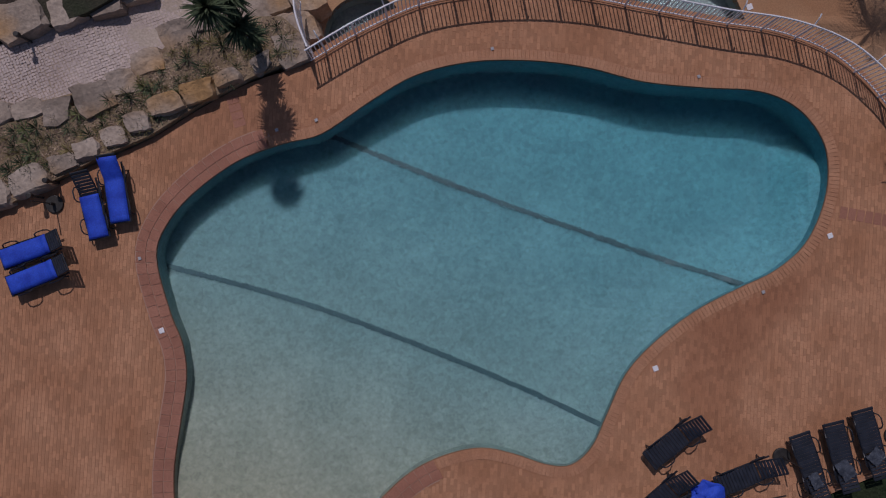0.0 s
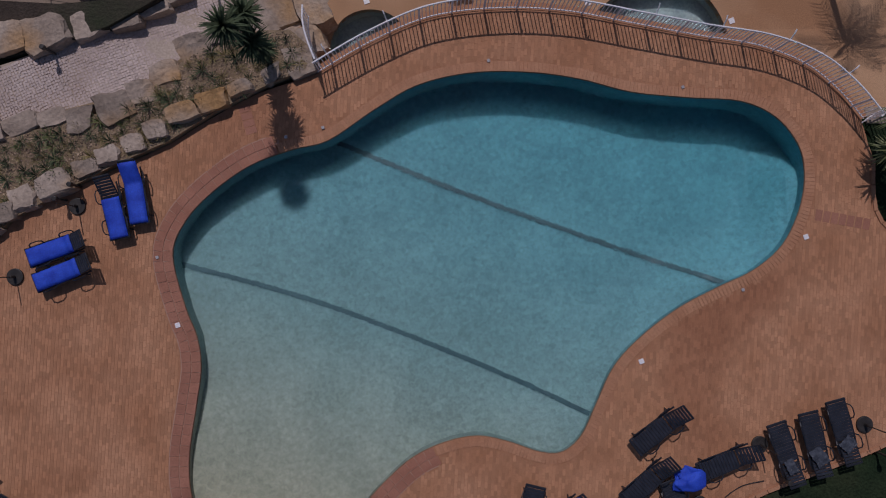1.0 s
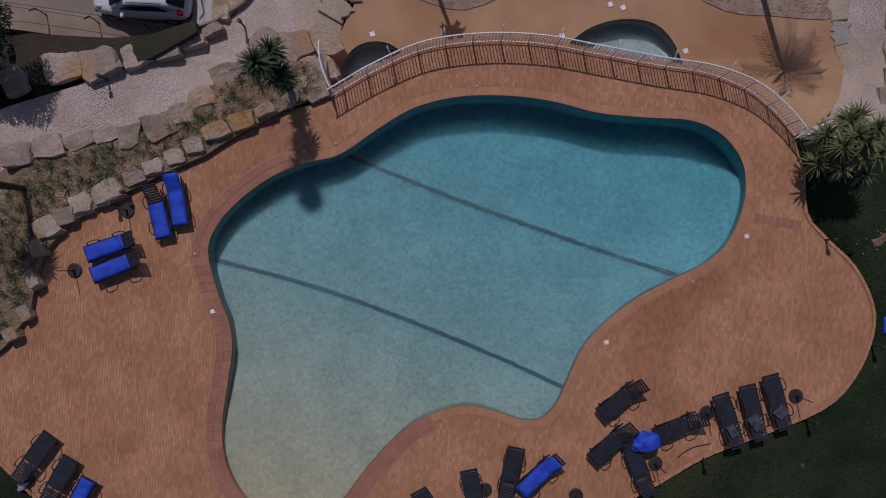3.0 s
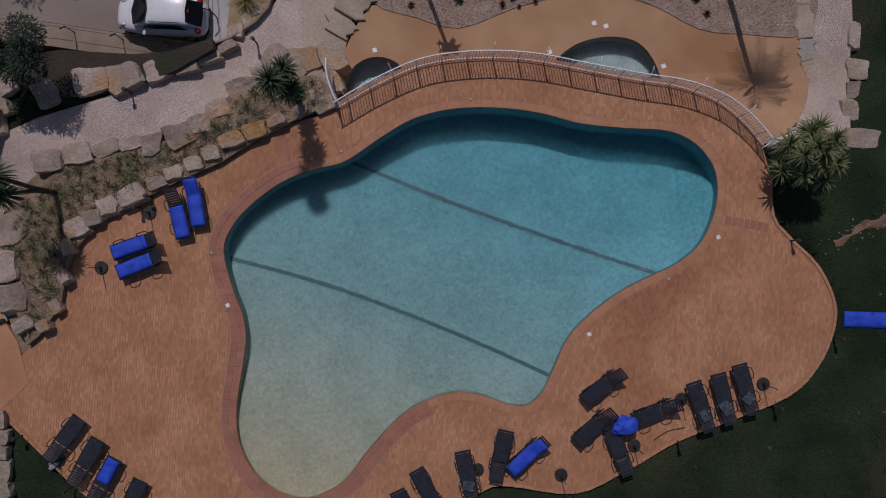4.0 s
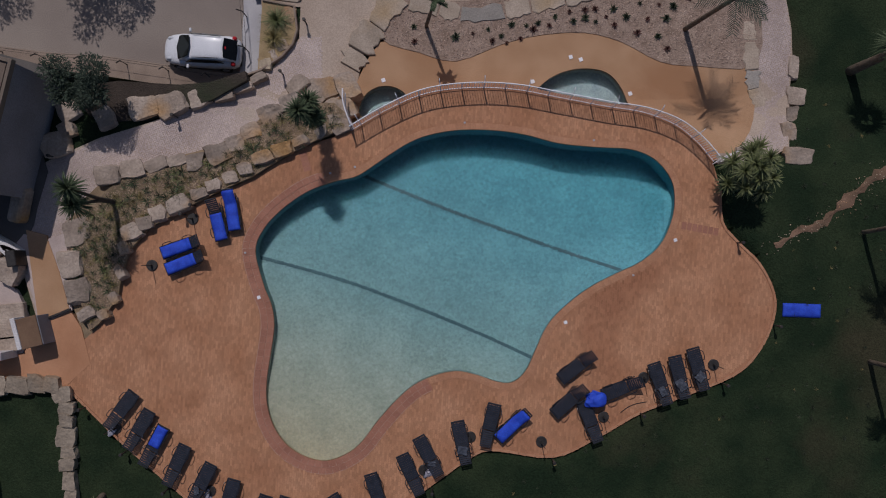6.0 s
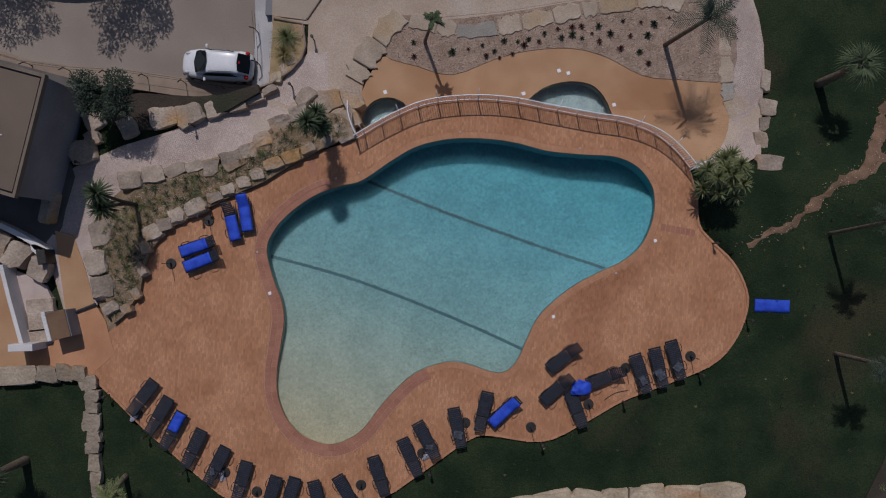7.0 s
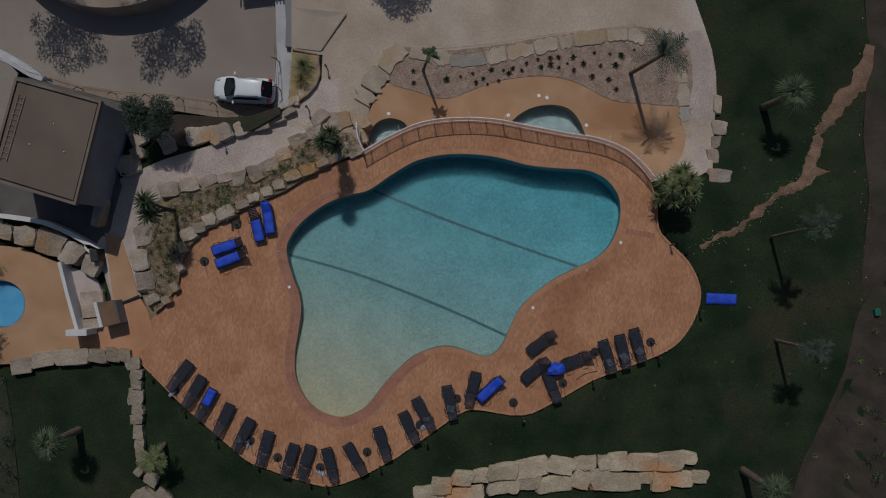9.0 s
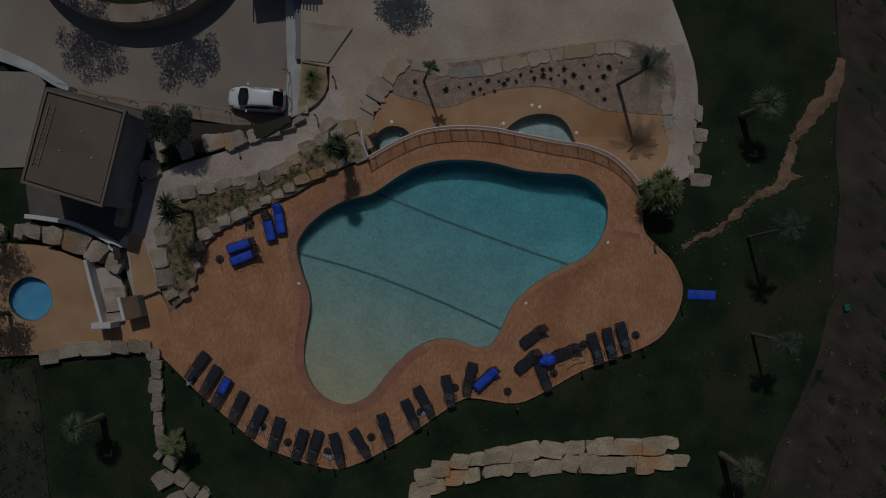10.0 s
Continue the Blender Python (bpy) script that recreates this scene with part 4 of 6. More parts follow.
# ---------------------------------------------------------------- loungers
def lounger(name, label, group, back_angle):
    """A slatted resin sun lounger two metres long, foot at the origin, head towards +y; back_angle in degrees."""
    ob = thing(name, label, "sun lounger", group)
    z = 0.32
    for s in (-1, 1):
        bm = bmesh.new()
        tube(bm, [(s * 0.31, 0.02, z - 0.03), (s * 0.32, 0.7, z), (s * 0.30, 1.3, z), (s * 0.27, 1.72, z - 0.02)], 0.032, 6)
        part("side_rail", bm, M["black"], ob)
        for y in (0.28, 1.45):
            bm = bmesh.new()
            tube(bm, [(s * 0.30, y, z), (s * 0.31, y + (0.05 if y > 1 else -0.05), 0.0)], 0.03, 6, 0.024)
            part("leg", bm, M["black"], ob)
        for y in (0.18, 1.12):
            bm = bmesh.new()
            tube(bm, [(s * 0.31, y, z), (s * 0.385, y + 0.04, z + 0.10), (s * 0.41, y + 0.13, z + 0.15), (s * 0.41, y + 0.33, z + 0.15), (s * 0.38, y + 0.43, z + 0.10), (s * 0.30, y + 0.47, z)], 0.021, 5)
            part("armrest", bm, M["black"], ob)
    bm = bmesh.new()
    box(bm, 0.68, 0.09, 0.05, pose(0, 0.03, z - 0.02), 0.015)
    part("foot_bar", bm, M["black"], ob)
    slat = bpy.data.meshes.new("slat")
    bm = bmesh.new()
    box(bm, 0.60, 0.090, 0.022, None, 0.006)
    bm.to_mesh(slat)
    bm.free()
    slat.materials.append(M["sling"])
    for k in range(12):
        s = new("slat", slat)
        s.matrix_basis = pose(0, 0.13 + k * 0.096, z)
        s.parent = ob
    back = pose(0, 1.26, z, back_angle)
    bm = bmesh.new()
    for s in (-1, 1):
        tube(bm, [back @ Vector((s * 0.27, 0.0, 0)), back @ Vector((s * 0.255, 0.74, 0))], 0.026, 6)
    box(bm, 0.56, 0.07, 0.045, back @ pose(0, 0.72, -0.02), 0.012)
    part("back_frame", bm, M["black"], ob)
    for k in range(7):
        s = new("back_slat", slat)
        s.matrix_basis = back @ pose(0, 0.06 + k * 0.094, 0) @ Matrix.Diagonal((0.86, 0.86, 1, 1))
        s.parent = ob
    return ob


def cushion(name, label, length, bend_at, back_angle, width=0.53):
    """A soft mattress with rounded edges that follows the lounger's bend."""
    bm = bmesh.new()
    nx, ny = 5, 26
    thick = 0.075
    grid = {}
    for side in (0, 1):
        for i in range(nx + 1):
            for j in range(ny + 1):
                u, v = i / nx - 0.5, j / ny
                edge = min(0.5 - abs(u), 0.5) * nx, min(v, 1 - v) * ny
                round_ = min(1.0, 0.35 + 0.65 * min(edge[0], 1)) * min(1.0, 0.35 + 0.65 * min(edge[1], 1))
                y, z = v * length, (thick * round_ if side else 0.0)
                z += 0.012 * noise.noise(Vector((u * 5, v * 9, side))) if side else 0
                over = y - bend_at
                if over > 0:
                    a = radians(back_angle)
                    y, z = bend_at + over * math.cos(a) - z * math.sin(a), over * math.sin(a) + z * math.cos(a)
                grid[side, i, j] = bm.verts.new((u * width, y, z))
    for i in range(nx):
        for j in range(ny):
            bm.faces.new([grid[1, a, b] for a, b in ((i, j), (i + 1, j), (i + 1, j + 1), (i, j + 1))])
            bm.faces.new([grid[0, a, b] for a, b in ((i, j + 1), (i + 1, j + 1), (i + 1, j), (i, j))])
    for i in range(nx):
        bm.faces.new([grid[k] for k in ((0, i, 0), (0, i + 1, 0), (1, i + 1, 0), (1, i, 0))])
        bm.faces.new([grid[k] for k in ((0, i + 1, ny), (0, i, ny), (1, i, ny), (1, i + 1, ny))])
    for j in range(ny):
        bm.faces.new([grid[k] for k in ((0, 0, j + 1), (0, 0, j), (1, 0, j), (1, 0, j + 1))])
        bm.faces.new([grid[k] for k in ((0, nx, j), (0, nx, j + 1), (1, nx, j + 1), (1, nx, j))])
    return tagged(link_mesh(name, bm, M["blue"], None, True), label, "cushion", "blue cushions")


def foot_pose(ax, ay, bx, by, z=0.0):
    """A pose with its origin at the foot a, its y axis towards the head b."""
    return pose(ax, ay, z, 0, 0, math.degrees(math.atan2(by - ay, bx - ax)) - 90)


def centred(ax, ay, bx, by, z=0.0, length=2.0):
    m = Vector(((ax + bx) / 2, (ay + by) / 2))
    d = Vector((bx - ax, by - ay)).normalized() * length / 2
    return foot_pose(m.x - d.x, m.y - d.y, m.x + d.x, m.y + d.y, z)


ROW_WEST = [(-13.32, -6.26, -14.24, -7.48), (-12.61, -7.09, -13.36, -8.39), (-11.94, -7.75, -12.72, -9.19), (-10.96, -8.55, -11.69, -10.11), (-9.81, -9.38, -10.61, -10.91), (-8.78, -10.11, -9.23, -11.71), (-7.36, -10.84, -7.86, -12.4), (-6.46, -10.91, -6.94, -12.47), (-5.52, -11.07, -5.11, -12.67), (-4.31, -10.87, -3.51, -12.22), (-2.64, -9.89, -2.13, -11.49), (-1.19, -9.09, -0.53, -10.53), (-0.46, -8.29, 0.32, -9.71)]
ROW_EAST = [(1.24, -7.6, 1.56, -9.21), (2.85, -6.8, 2.44, -8.47), (3.17, -8.06, 4.27, -7.03), (5.93, -5.5, 7.26, -4.47), (5.65, -7.03, 6.85, -5.96), (6.84, -6.69, 7.44, -8.29), (7.83, -6.28, 9.37, -5.66), (10.02, -5.04, 10.54, -6.65), (10.94, -4.7, 11.34, -6.42), (11.76, -4.4, 12.19, -6.01)]
WEST_PAIR = [(-8.71, 1.34, -8.94, 2.87), (-9.31, 0.94, -9.64, 2.38), (-11.77, 0.18, -10.24, 0.71), (-11.54, -0.53, -10.09, 0.03)]
flat_one = lounger("sun_lounger", "black slatted resin sun lounger with its back laid flat", "sun loungers", 7)
raised = lounger("sun_lounger", "black slatted resin sun lounger with its back raised", "sun loungers", 28)
first = {"flat": flat_one, "raised": raised}
used = set()


def put_lounger(kind, m):
    if kind not in used:
        used.add(kind)
        first[kind].matrix_basis = m @ Matrix.Diagonal((0.9, 0.97, 1.0, 1.0))
        return first[kind]
    return copy_thing(first[kind], m)


for k, seg in enumerate(ROW_WEST + ROW_EAST):
    put_lounger("raised" if k in (15, 16, 17, 19) else "flat", centred(*seg))
for k, seg in enumerate(WEST_PAIR):
    put_lounger("raised", centred(*seg))
    m = centred(*seg)
    c = cushion("cushion", "bright blue mattress lying on a black sun lounger", (1.85, 1.2, 1.4, 1.4)[k], (1.2, 0.55, 1.2, 1.2)[k], 26 if k != 1 else 4)
    c.matrix_basis = m @ pose(0, 0.02, 0.347)
c = cushion("cushion", "bright blue mattress draped over a sun lounger", 1.75, 1.2, 26)
c.matrix_basis = centred(*ROW_EAST[2]) @ pose(0.02, 0.02, 0.347)
c = cushion("towel", "folded bright blue mattress on a black lounger", 0.95, 2, 0, 0.5)
c.matrix_basis = centred(*ROW_WEST[2]) @ pose(0.0, 0.05, 0.347)
c = cushion("mattress", "flat bright blue mattress lying on the lawn", 1.72, 3, 0, 0.62)
c.matrix_basis = foot_pose(*[(15.96, -2.59, 17.62, -2.66)][0]) @ pose(0, 0, -0.09)
# thin plastic sheets left on some loungers
M["film"] = material("grey_plastic_film", (0.03, 0.035, 0.048), (0.075, 0.085, 0.11), 6, 30, 0.45, 0.4, 0.01)
for k, seg, (sx, sy) in ((1, ROW_EAST[7], (0.34, 0.5)), (2, ROW_EAST[8], (0.46, 0.6)), (3, ROW_EAST[9], (0.5, 0.45)), (4, ROW_WEST[4], (0.25, 0.4)), (6, ROW_WEST[12], (0.25, 0.4)), (7, ROW_EAST[0], (0.45, 0.5))):
    bm = bmesh.new()
    bmesh.ops.create_grid(bm, x_segments=9, y_segments=11, size=0.5)
    for v in bm.verts:
        p = v.co + Vector((k * 3.7, 0, 0))
        v.co = Vector((v.co.x * sx * 0.85 + 0.035 * noise.noise(p * 4), v.co.y * sy * 0.85 + 0.035 * noise.noise(p * 5), 0.03 + 0.015 * noise.noise(p * 6) + 0.008 * noise.noise(p * 13)))
    ex = bmesh.ops.extrude_face_region(bm, geom=bm.faces[:])["geom"]
    for v in [g for g in ex if isinstance(g, bmesh.types.BMVert)]:
        v.co.z -= 0.006
    ob = tagged(link_mesh("plastic_sheet", bm, M["film"]), "crumpled grey plastic sheet lying on a lounger", "plastic sheet", "plastic sheets")
    ob.matrix_basis = centred(*seg) @ pose(0.03, 1.3, 0.42, 4, 0, 10 * k)
# pale scraps of film by the deck edge
M["scrap"] = material("pale_lilac_film", (0.30, 0.29, 0.34), (0.42, 0.41, 0.47), 6, 30, 0.4, 0.4, 0.01)
for k, (x, y) in enumerate([(-14.3, -7.87), (-10.01, -10.72), (-5.9, -12.38), (-0.09, -9.82)]):
    bm = bmesh.new()
    bmesh.ops.create_icosphere(bm, subdivisions=3, radius=0.2)
    for v in bm.verts:
        p = v.co + Vector((k * 2.3, 0, 0))
        q = v.co + noise.noise_vector(p * 7) * 0.1
        v.co = (q.x * 1.25, q.y * 0.75, max(q.z * 0.45, -0.02))
    scrap = tagged(link_mesh("plastic_scrap", bm, M["scrap"]), "crumpled pale lilac plastic film by a parasol stand", "plastic sheet", "plastic scraps")
    scrap.matrix_basis = pose(x, y, 0.03, 0, 0, 35 + 60 * k)
# a crumpled one between the crossed loungers
bm = bmesh.new()
bmesh.ops.create_icosphere(bm, subdivisions=4, radius=0.4)
for v in bm.verts:
    p = v.co.copy()
    p += noise.noise_vector(p * 3.1) * 0.2 + noise.noise_vector(p * 7.0) * 0.06
    v.co = (p.x * 1.15, p.y * 0.85, max(p.z * 0.5, -0.08))
heap = tagged(link_mesh("folded_mattress", bm, M["blue"], None, True), "crumpled bright blue mattress heaped beside black loungers", "cushion", "blue cushions")
heap.location = (*(7.33, -6.51), 0.42)


# ---------------------------------------------------------------- parasol stands, bollards, lids
def parasol_stand(label):
    ob = thing("parasol_stand", label, "parasol stand", "parasol stands")
    bm = bmesh.new()
    disc(bm, 0.25, 0.07, None, 24, 0.02)
    part("base", bm, M["dark_metal"], ob, "", False)
    bm = bmesh.new()
    disc(bm, 0.045, 0.22, pose(0, 0, 0.07), 10)
    part("collar", bm, M["dark_metal"], ob)
    bm = bmesh.new()
    tube(bm, [(0, 0, 0.07), (0, 0, 1.15)], 0.018, 6)
    part("pole", bm, M["dark_metal"], ob)
    return ob


STANDS = [(-14.12, -7.71), (-9.89, -10.55), (-8.34, -11.5), (-5.94, -12.07), (-3.29, -11.2), (-0.31, -9.68), (1.79, -8.21), (4.98, -8.44), (7.78, -7.34), (9.61, -5.59), (12.76, -5.03)]
STANDS += [(-10.66, 1.67)] + [(-12.5, -0.41)]
stand = parasol_stand("black round parasol stand with a bare pole on the deck")
for k, (x, y) in enumerate(STANDS):
    if k == 0:
        stand.matrix_basis = pose(x, y, 0.0)
    else:
        copy_thing(stand, pose(x, y, 0.0))


def bollard():
    ob = thing("bollard_light", "dark slim bollard light standing at the paving edge", "garden light", "bollard lights")
    bm = bmesh.new()
    tube(bm, [(0, 0, 0), (0, 0, 0.62)], 0.035, 8)
    part("post", bm, M["dark_metal"], ob)
    bm = bmesh.new()
    disc(bm, 0.075, 0.16, pose(0, 0, 0.6), 12, 0.015)
    part("lamp_head", bm, M["dark_metal"], ob)
    return ob


BOLLARDS = [(-15.5, -6.77), (-13.65, -8.75), (-11.8, -10.46), (-9.49, -11.8), (-6.54, -12.76), (-5.57, -13.06), (0.06, -10.56), (-2.57, -11.99), (5.47, -9.23), (9.45, -7.2), (10.19, -6.56), (13.17, -5.87), (15.54, -3.28)] + [(13.9, 0.45)]
light = bollard()
for k, (x, y) in enumerate(BOLLARDS):
    m = pose(x, y, -0.08)
    if k == 0:
        light.matrix_basis = m
    else:
        copy_thing(light, m)
for x, y in [(-5.69, 10.78), (-6.77, 8.4), (-11.39, 6.27), (-16.82, 4.47), (-10.56, 2.26), (-10.99, 1.85)]:
    copy_thing(light, pose(x, y, float(terrain(x, y)) + 0.05))

LIDS = [(-7.7, -1.89), (6.11, -3.09), (11.1, 0.59)]
# bright glints by the pool edge, built as small pale squares
GLINTS = [(-4.46, 3.7), (1.62, 5.95), (7.45, 5.12), (-8.3, 0.13), (9.18, -0.98), (-3.35, 3.97)]
LOW_LIDS = [(-2.13, 8.15), (9.39, 7.46), (4.84, 8.05), (6.63, 9.19), (7.1, 9.07)]
for pts, size, mat, text, z in ((LIDS, 0.15, "white", "square white skimmer lid set in the paving", 0.012), (GLINTS, 0.09, "wall_grey", "small pale square in place of a glint near the pool edge", 0.02), (LOW_LIDS, 0.18, "white", "white skimmer lid on the lower terrace", None)):
    for x, y in pts:
        bm = bmesh.new()
        box(bm, size, size, 0.02, None, 0.006)
        lid = tagged(link_mesh("skimmer_lid", bm, M[mat]), text, "skimmer lid", "skimmer lids")
        lid.matrix_basis = pose(x, y, z if z is not None else float(terrain(x, y)) + 0.055, 0, 0, 20)


# ---------------------------------------------------------------- plants
def leaf_blade(bm, root, direction, length, width, droop, folds=3):
    """One sword-shaped leaf, bent by its weight, with a slight keel."""
    d = direction.normalized()
    side = d.cross(Vector((0, 0, 1)))
    side = side.normalized() if side.length > 1e-3 else Vector((1, 0, 0))
    rows = []
    for k in range(folds + 1):
        t = k / folds
        p = root + d * length * t + Vector((0, 0, -droop * length * t * t))
        wdt = width * (1 - t) ** 0.7 * (0.6 + 0.4 * min(1, t * 4)) * 0.5
        if k == folds:
            rows.append([bm.verts.new(p)])
        else:
            rows.append([bm.verts.new(p - side * wdt), bm.verts.new(p + side * wdt)])
    for a, b in zip(rows, rows[1:]):
        if len(b) == 2:
            bm.faces.new((a[0], a[1], b[1], b[0]))
        else:
            bm.faces.new((a[0], a[1], b[0]))


def rosette(bm, centre, radius, count, rng, width=0.06, low=-0.5, droop=0.25):
    for k in range(count):
        a = 2.399963 * k + rng.uniform(-0.3, 0.3)
        e = low + (1.45 - low) * (k / count) + rng.uniform(-0.15, 0.15)
        d = Vector((math.cos(a) * math.cos(e), math.sin(a) * math.cos(e), math.sin(e)))
        leaf_blade(bm, Vector(centre) + d * 0.04, d, radius * rng.uniform(0.8, 1.1), width, droop)


def yucca(name, label, base, heads, seed, mat="leaf", count=130):
    """A yucca: tapered trunks that branch to heads of stiff leaves; heads: offset x, y, height, radius."""
    rng = random.Random(seed)
    ob = thing(name, label, "tree", "", pose(*base))
    bm = bmesh.new()
    for hx, hy, hz, r in heads:
        tube(bm, [(0, 0, -0.3), (hx * 0.15, hy * 0.15, hz * 0.4), (hx * 0.7, hy * 0.7, hz * 0.8), (hx, hy, hz)], 0.10, 8, 0.05)
    part("trunk", bm, M["bark_dark"], ob)
    for hx, hy, hz, r in heads:
        bm = bmesh.new()
        rosette(bm, (hx, hy, hz), r, count, rng, 0.06 + 0.025 * r, -1.0)
        part("crown", bm, M[mat], ob)
    return ob


def tufts(name, label, places, mat, size, count, group, seed, width=0.03, low=0.15):
    """Small spiky plants: a few meshes shared between many plants."""
    rng = random.Random(seed)
    kinds = []
    for k in range(4):
        bm = bmesh.new()
        rosette(bm, (0, 0, 0), 1.0, count, rng, width / size, low, 0.2)
        # all blades spring from one crown
        bmesh.ops.pointmerge(bm, verts=[v for v in bm.verts if v.co.length < 0.16], merge_co=(0, 0, 0))
        me = bpy.data.meshes.new(name)
        bm.to_mesh(me)
        bm.free()
        me.materials.append(M[mat])
        kinds.append(me)
    for x, y, z in places:
        ob = new(name, rng.choice(kinds))
        s = size * rng.uniform(0.6, 1.25)
        ob.matrix_basis = Matrix.LocRotScale((x, y, z), Euler((0, 0, rng.uniform(0, 6))), (s, s, s))
        tagged(ob, label, "plant", group)


b1 = (-4.88, 5.92)
yucca("yucca_tree", "tall yucca with dark green spiky heads in the bed", (*b1, 0.3), [(-0.22, -0.2, 3.6, 0.62), (0.06, 0.33, 2.95, 0.58), (0.07, -0.17, 2.25, 0.6), (0.07, -0.02, 1.1, 0.46)], 3, "leaf", 170)
b2 = (-14.08, 2.44)
yucca("yucca_tree", "yucca with two green heads at the end of the bed", (*b2, 0.3), [(-0.1, 0.25, 3.6, 0.75), (-0.2, -0.35, 3.0, 0.75)], 5, "leaf", 150)
b3 = (13.95, 3.54)
rng_h = random.Random(8)
heads = [(1.15 * math.cos(2.4 * k) * math.sqrt(k / 13), 1.15 * math.sin(2.4 * k) * math.sqrt(k / 13), 2.6 - 0.09 * k + rng_h.uniform(-0.2, 0.2), rng_h.uniform(0.5, 0.66)) for k in range(13)]
yucca("yucca_clump", "dense many-headed yucca clump beside the fence corner", (*b3, -0.2), heads, 12, "leaf_pale", 85)


def frond(bm, root, direction, length, droop, rng, leaflets=16):
    """A palm frond: a bent midrib with leaflets on both sides."""
    d = direction.normalized()
    side = d.cross(Vector((0, 0, 1))).normalized()
    for k in range(leaflets):
        t = (k + 1) / leaflets
        p = root + d * length * t + Vector((0, 0, -droop * length * t * t))
        for s in (-1, 1):
            way = (side * s * 0.9 + d * 0.75 + Vector((0, 0, rng.uniform(-0.35, 0.05)))).normalized()
            leaf_blade(bm, p, way, length * 0.38 * (1 - 0.55 * abs(t - 0.45)), 0.045, 0.25, 2)
    tube(bm, [root + d * length * t + Vector((0, 0, -droop * length * t * t)) for t in (0, 0.35, 0.7, 1)], 0.018, 4, 0.006)


def fan_frond(bm, root, direction, length, droop, rng, blades=15):
    """A fan palm's leaf: a bare stalk and a half-round spray of narrow blades."""
    d = direction.normalized()
    side = d.cross(Vector((0, 0, 1))).normalized()
    stalk = [root + d * length * t + Vector((0, 0, -droop * length * t * t)) for t in (0, 0.14, 0.28)]
    tube(bm, stalk, 0.022, 4, 0.012)
    for k in range(blades):
        a = (k / (blades - 1) - 0.5) * 2.5
        way = d * math.cos(a) + side * math.sin(a) + Vector((0, 0, -0.25 - 0.3 * droop + rng.uniform(-0.12, 0.12)))
        leaf_blade(bm, stalk[-1], way, length * 0.68 * rng.uniform(0.8, 1.1), 0.085, 0.2, 2)


def palm(label, base, height, lean, spread, count, seed, mat="leaf", blown=(0, 0), trunk=0.14, fan=False):
    """A palm: a slightly leaning ringed trunk and a crown of fronds that the wind may press to one side."""
    rng = random.Random(seed)
    ob = thing("palm_tree", label, "palm tree", "palms", pose(*base))
    bm = bmesh.new()
    tip = Vector((lean[0], lean[1], height))
    tube(bm, [(0, 0, -0.3), *[(tip * t + Vector((0, 0, 0))) for t in (0.1, 0.25, 0.4, 0.55, 0.7, 0.85)], tip], trunk * 1.15, 9, trunk * 0.8)
    part("trunk", bm, M["bark"], ob, "", True)
    bm = bmesh.new()
    for k in range(count):
        a = 2.399963 * k + rng.uniform(-0.3, 0.3)
        e = rng.uniform(-0.1, 1.0)
        d = Vector((math.cos(a) * math.cos(e) + blown[0], math.sin(a) * math.cos(e) + blown[1], math.sin(e) * 0.8))
        (fan_frond if fan else frond)(bm, tip, d, spread * rng.uniform(0.75, 1.1), rng.uniform(0.25, 0.6), rng)
    part("crown", bm, M[mat], ob)
    return ob


palm("slim young palm with a small tufted crown on the gravel bed", (*(-0.13, 10.65), -1.0), 3.3, (0.45, 0.0), 0.5, 9, 1, "leaf", (0, 0.1), 0.08)
palm("tall palm with wind-swept green fronds on the gravel bed", (*(11.97, 10.47), -1.0), 4.7, (0.35, -0.3), 1.55, 13, 2, "leaf_olive", (0.45, 0.4), 0.11)
palm("stout palm with sparse trimmed fronds on the lawn", (*(19.72, 8.48), -0.9), 3.2, (0.15, 0.05), 1.25, 11, 3, "leaf", (0.15, 0), 0.2, True)
palm("tall thin palm with feathery pale crown on the lawn", (*(19.65, 0.88), -0.15), 5.0, (0.1, 0.45), 1.0, 14, 4, "leaf_olive", (0, 0.1), 0.09)
palm("thin palm with a feathery crown at the lawn edge", (*(19.88, -4.96), -0.15), 4.0, (0.1, 0.0), 0.95, 14, 5, "leaf_olive", (0, 0), 0.10)
palm("stout trimmed palm standing near the garden wall", (*(17.97, -12.29), -0.15), 3.6, (0.1, 0.0), 1.2, 11, 6, "leaf", (0.1, 0), 0.2, True)
palm("stout palm with ragged dry fronds on the lawn", (*(-19.62, -9.96), -0.15), 3.0, (-0.1, 0.0), 1.2, 11, 7, "leaf", (-0.1, 0), 0.2, True)
palm("small palm with yellowish fronds beside the lawn wall", (*(-14.77, -10.74), -0.15), 2.0, (0.1, -0.35), 0.85, 14, 9, "leaf_pale", (0, 0), 0.13)


def leafy_crown(bm, blobs, rng, leaf=0.11, density=260):
    """Many small leaves scattered in and on overlapping clumps, denser towards the outside."""
    for cx, cy, cz, r in blobs:
        for _ in range(int(density * r * r)):
            d = Vector((rng.gauss(0, 1), rng.gauss(0, 1), rng.gauss(0, 1))).normalized()
            p = Vector((cx, cy, cz)) + d * r * (rng.random() ** 0.45) * (0.85 + 0.3 * noise.noise(d * 2.5 + Vector((cx, cy, cz))))
            way = (d + Vector((rng.uniform(-1, 1), rng.uniform(-1, 1), rng.uniform(-0.6, 0.8)))).normalized()
            leaf_blade(bm, p, way, leaf * rng.uniform(0.8, 1.6), leaf * 0.6, 0.1, 2)


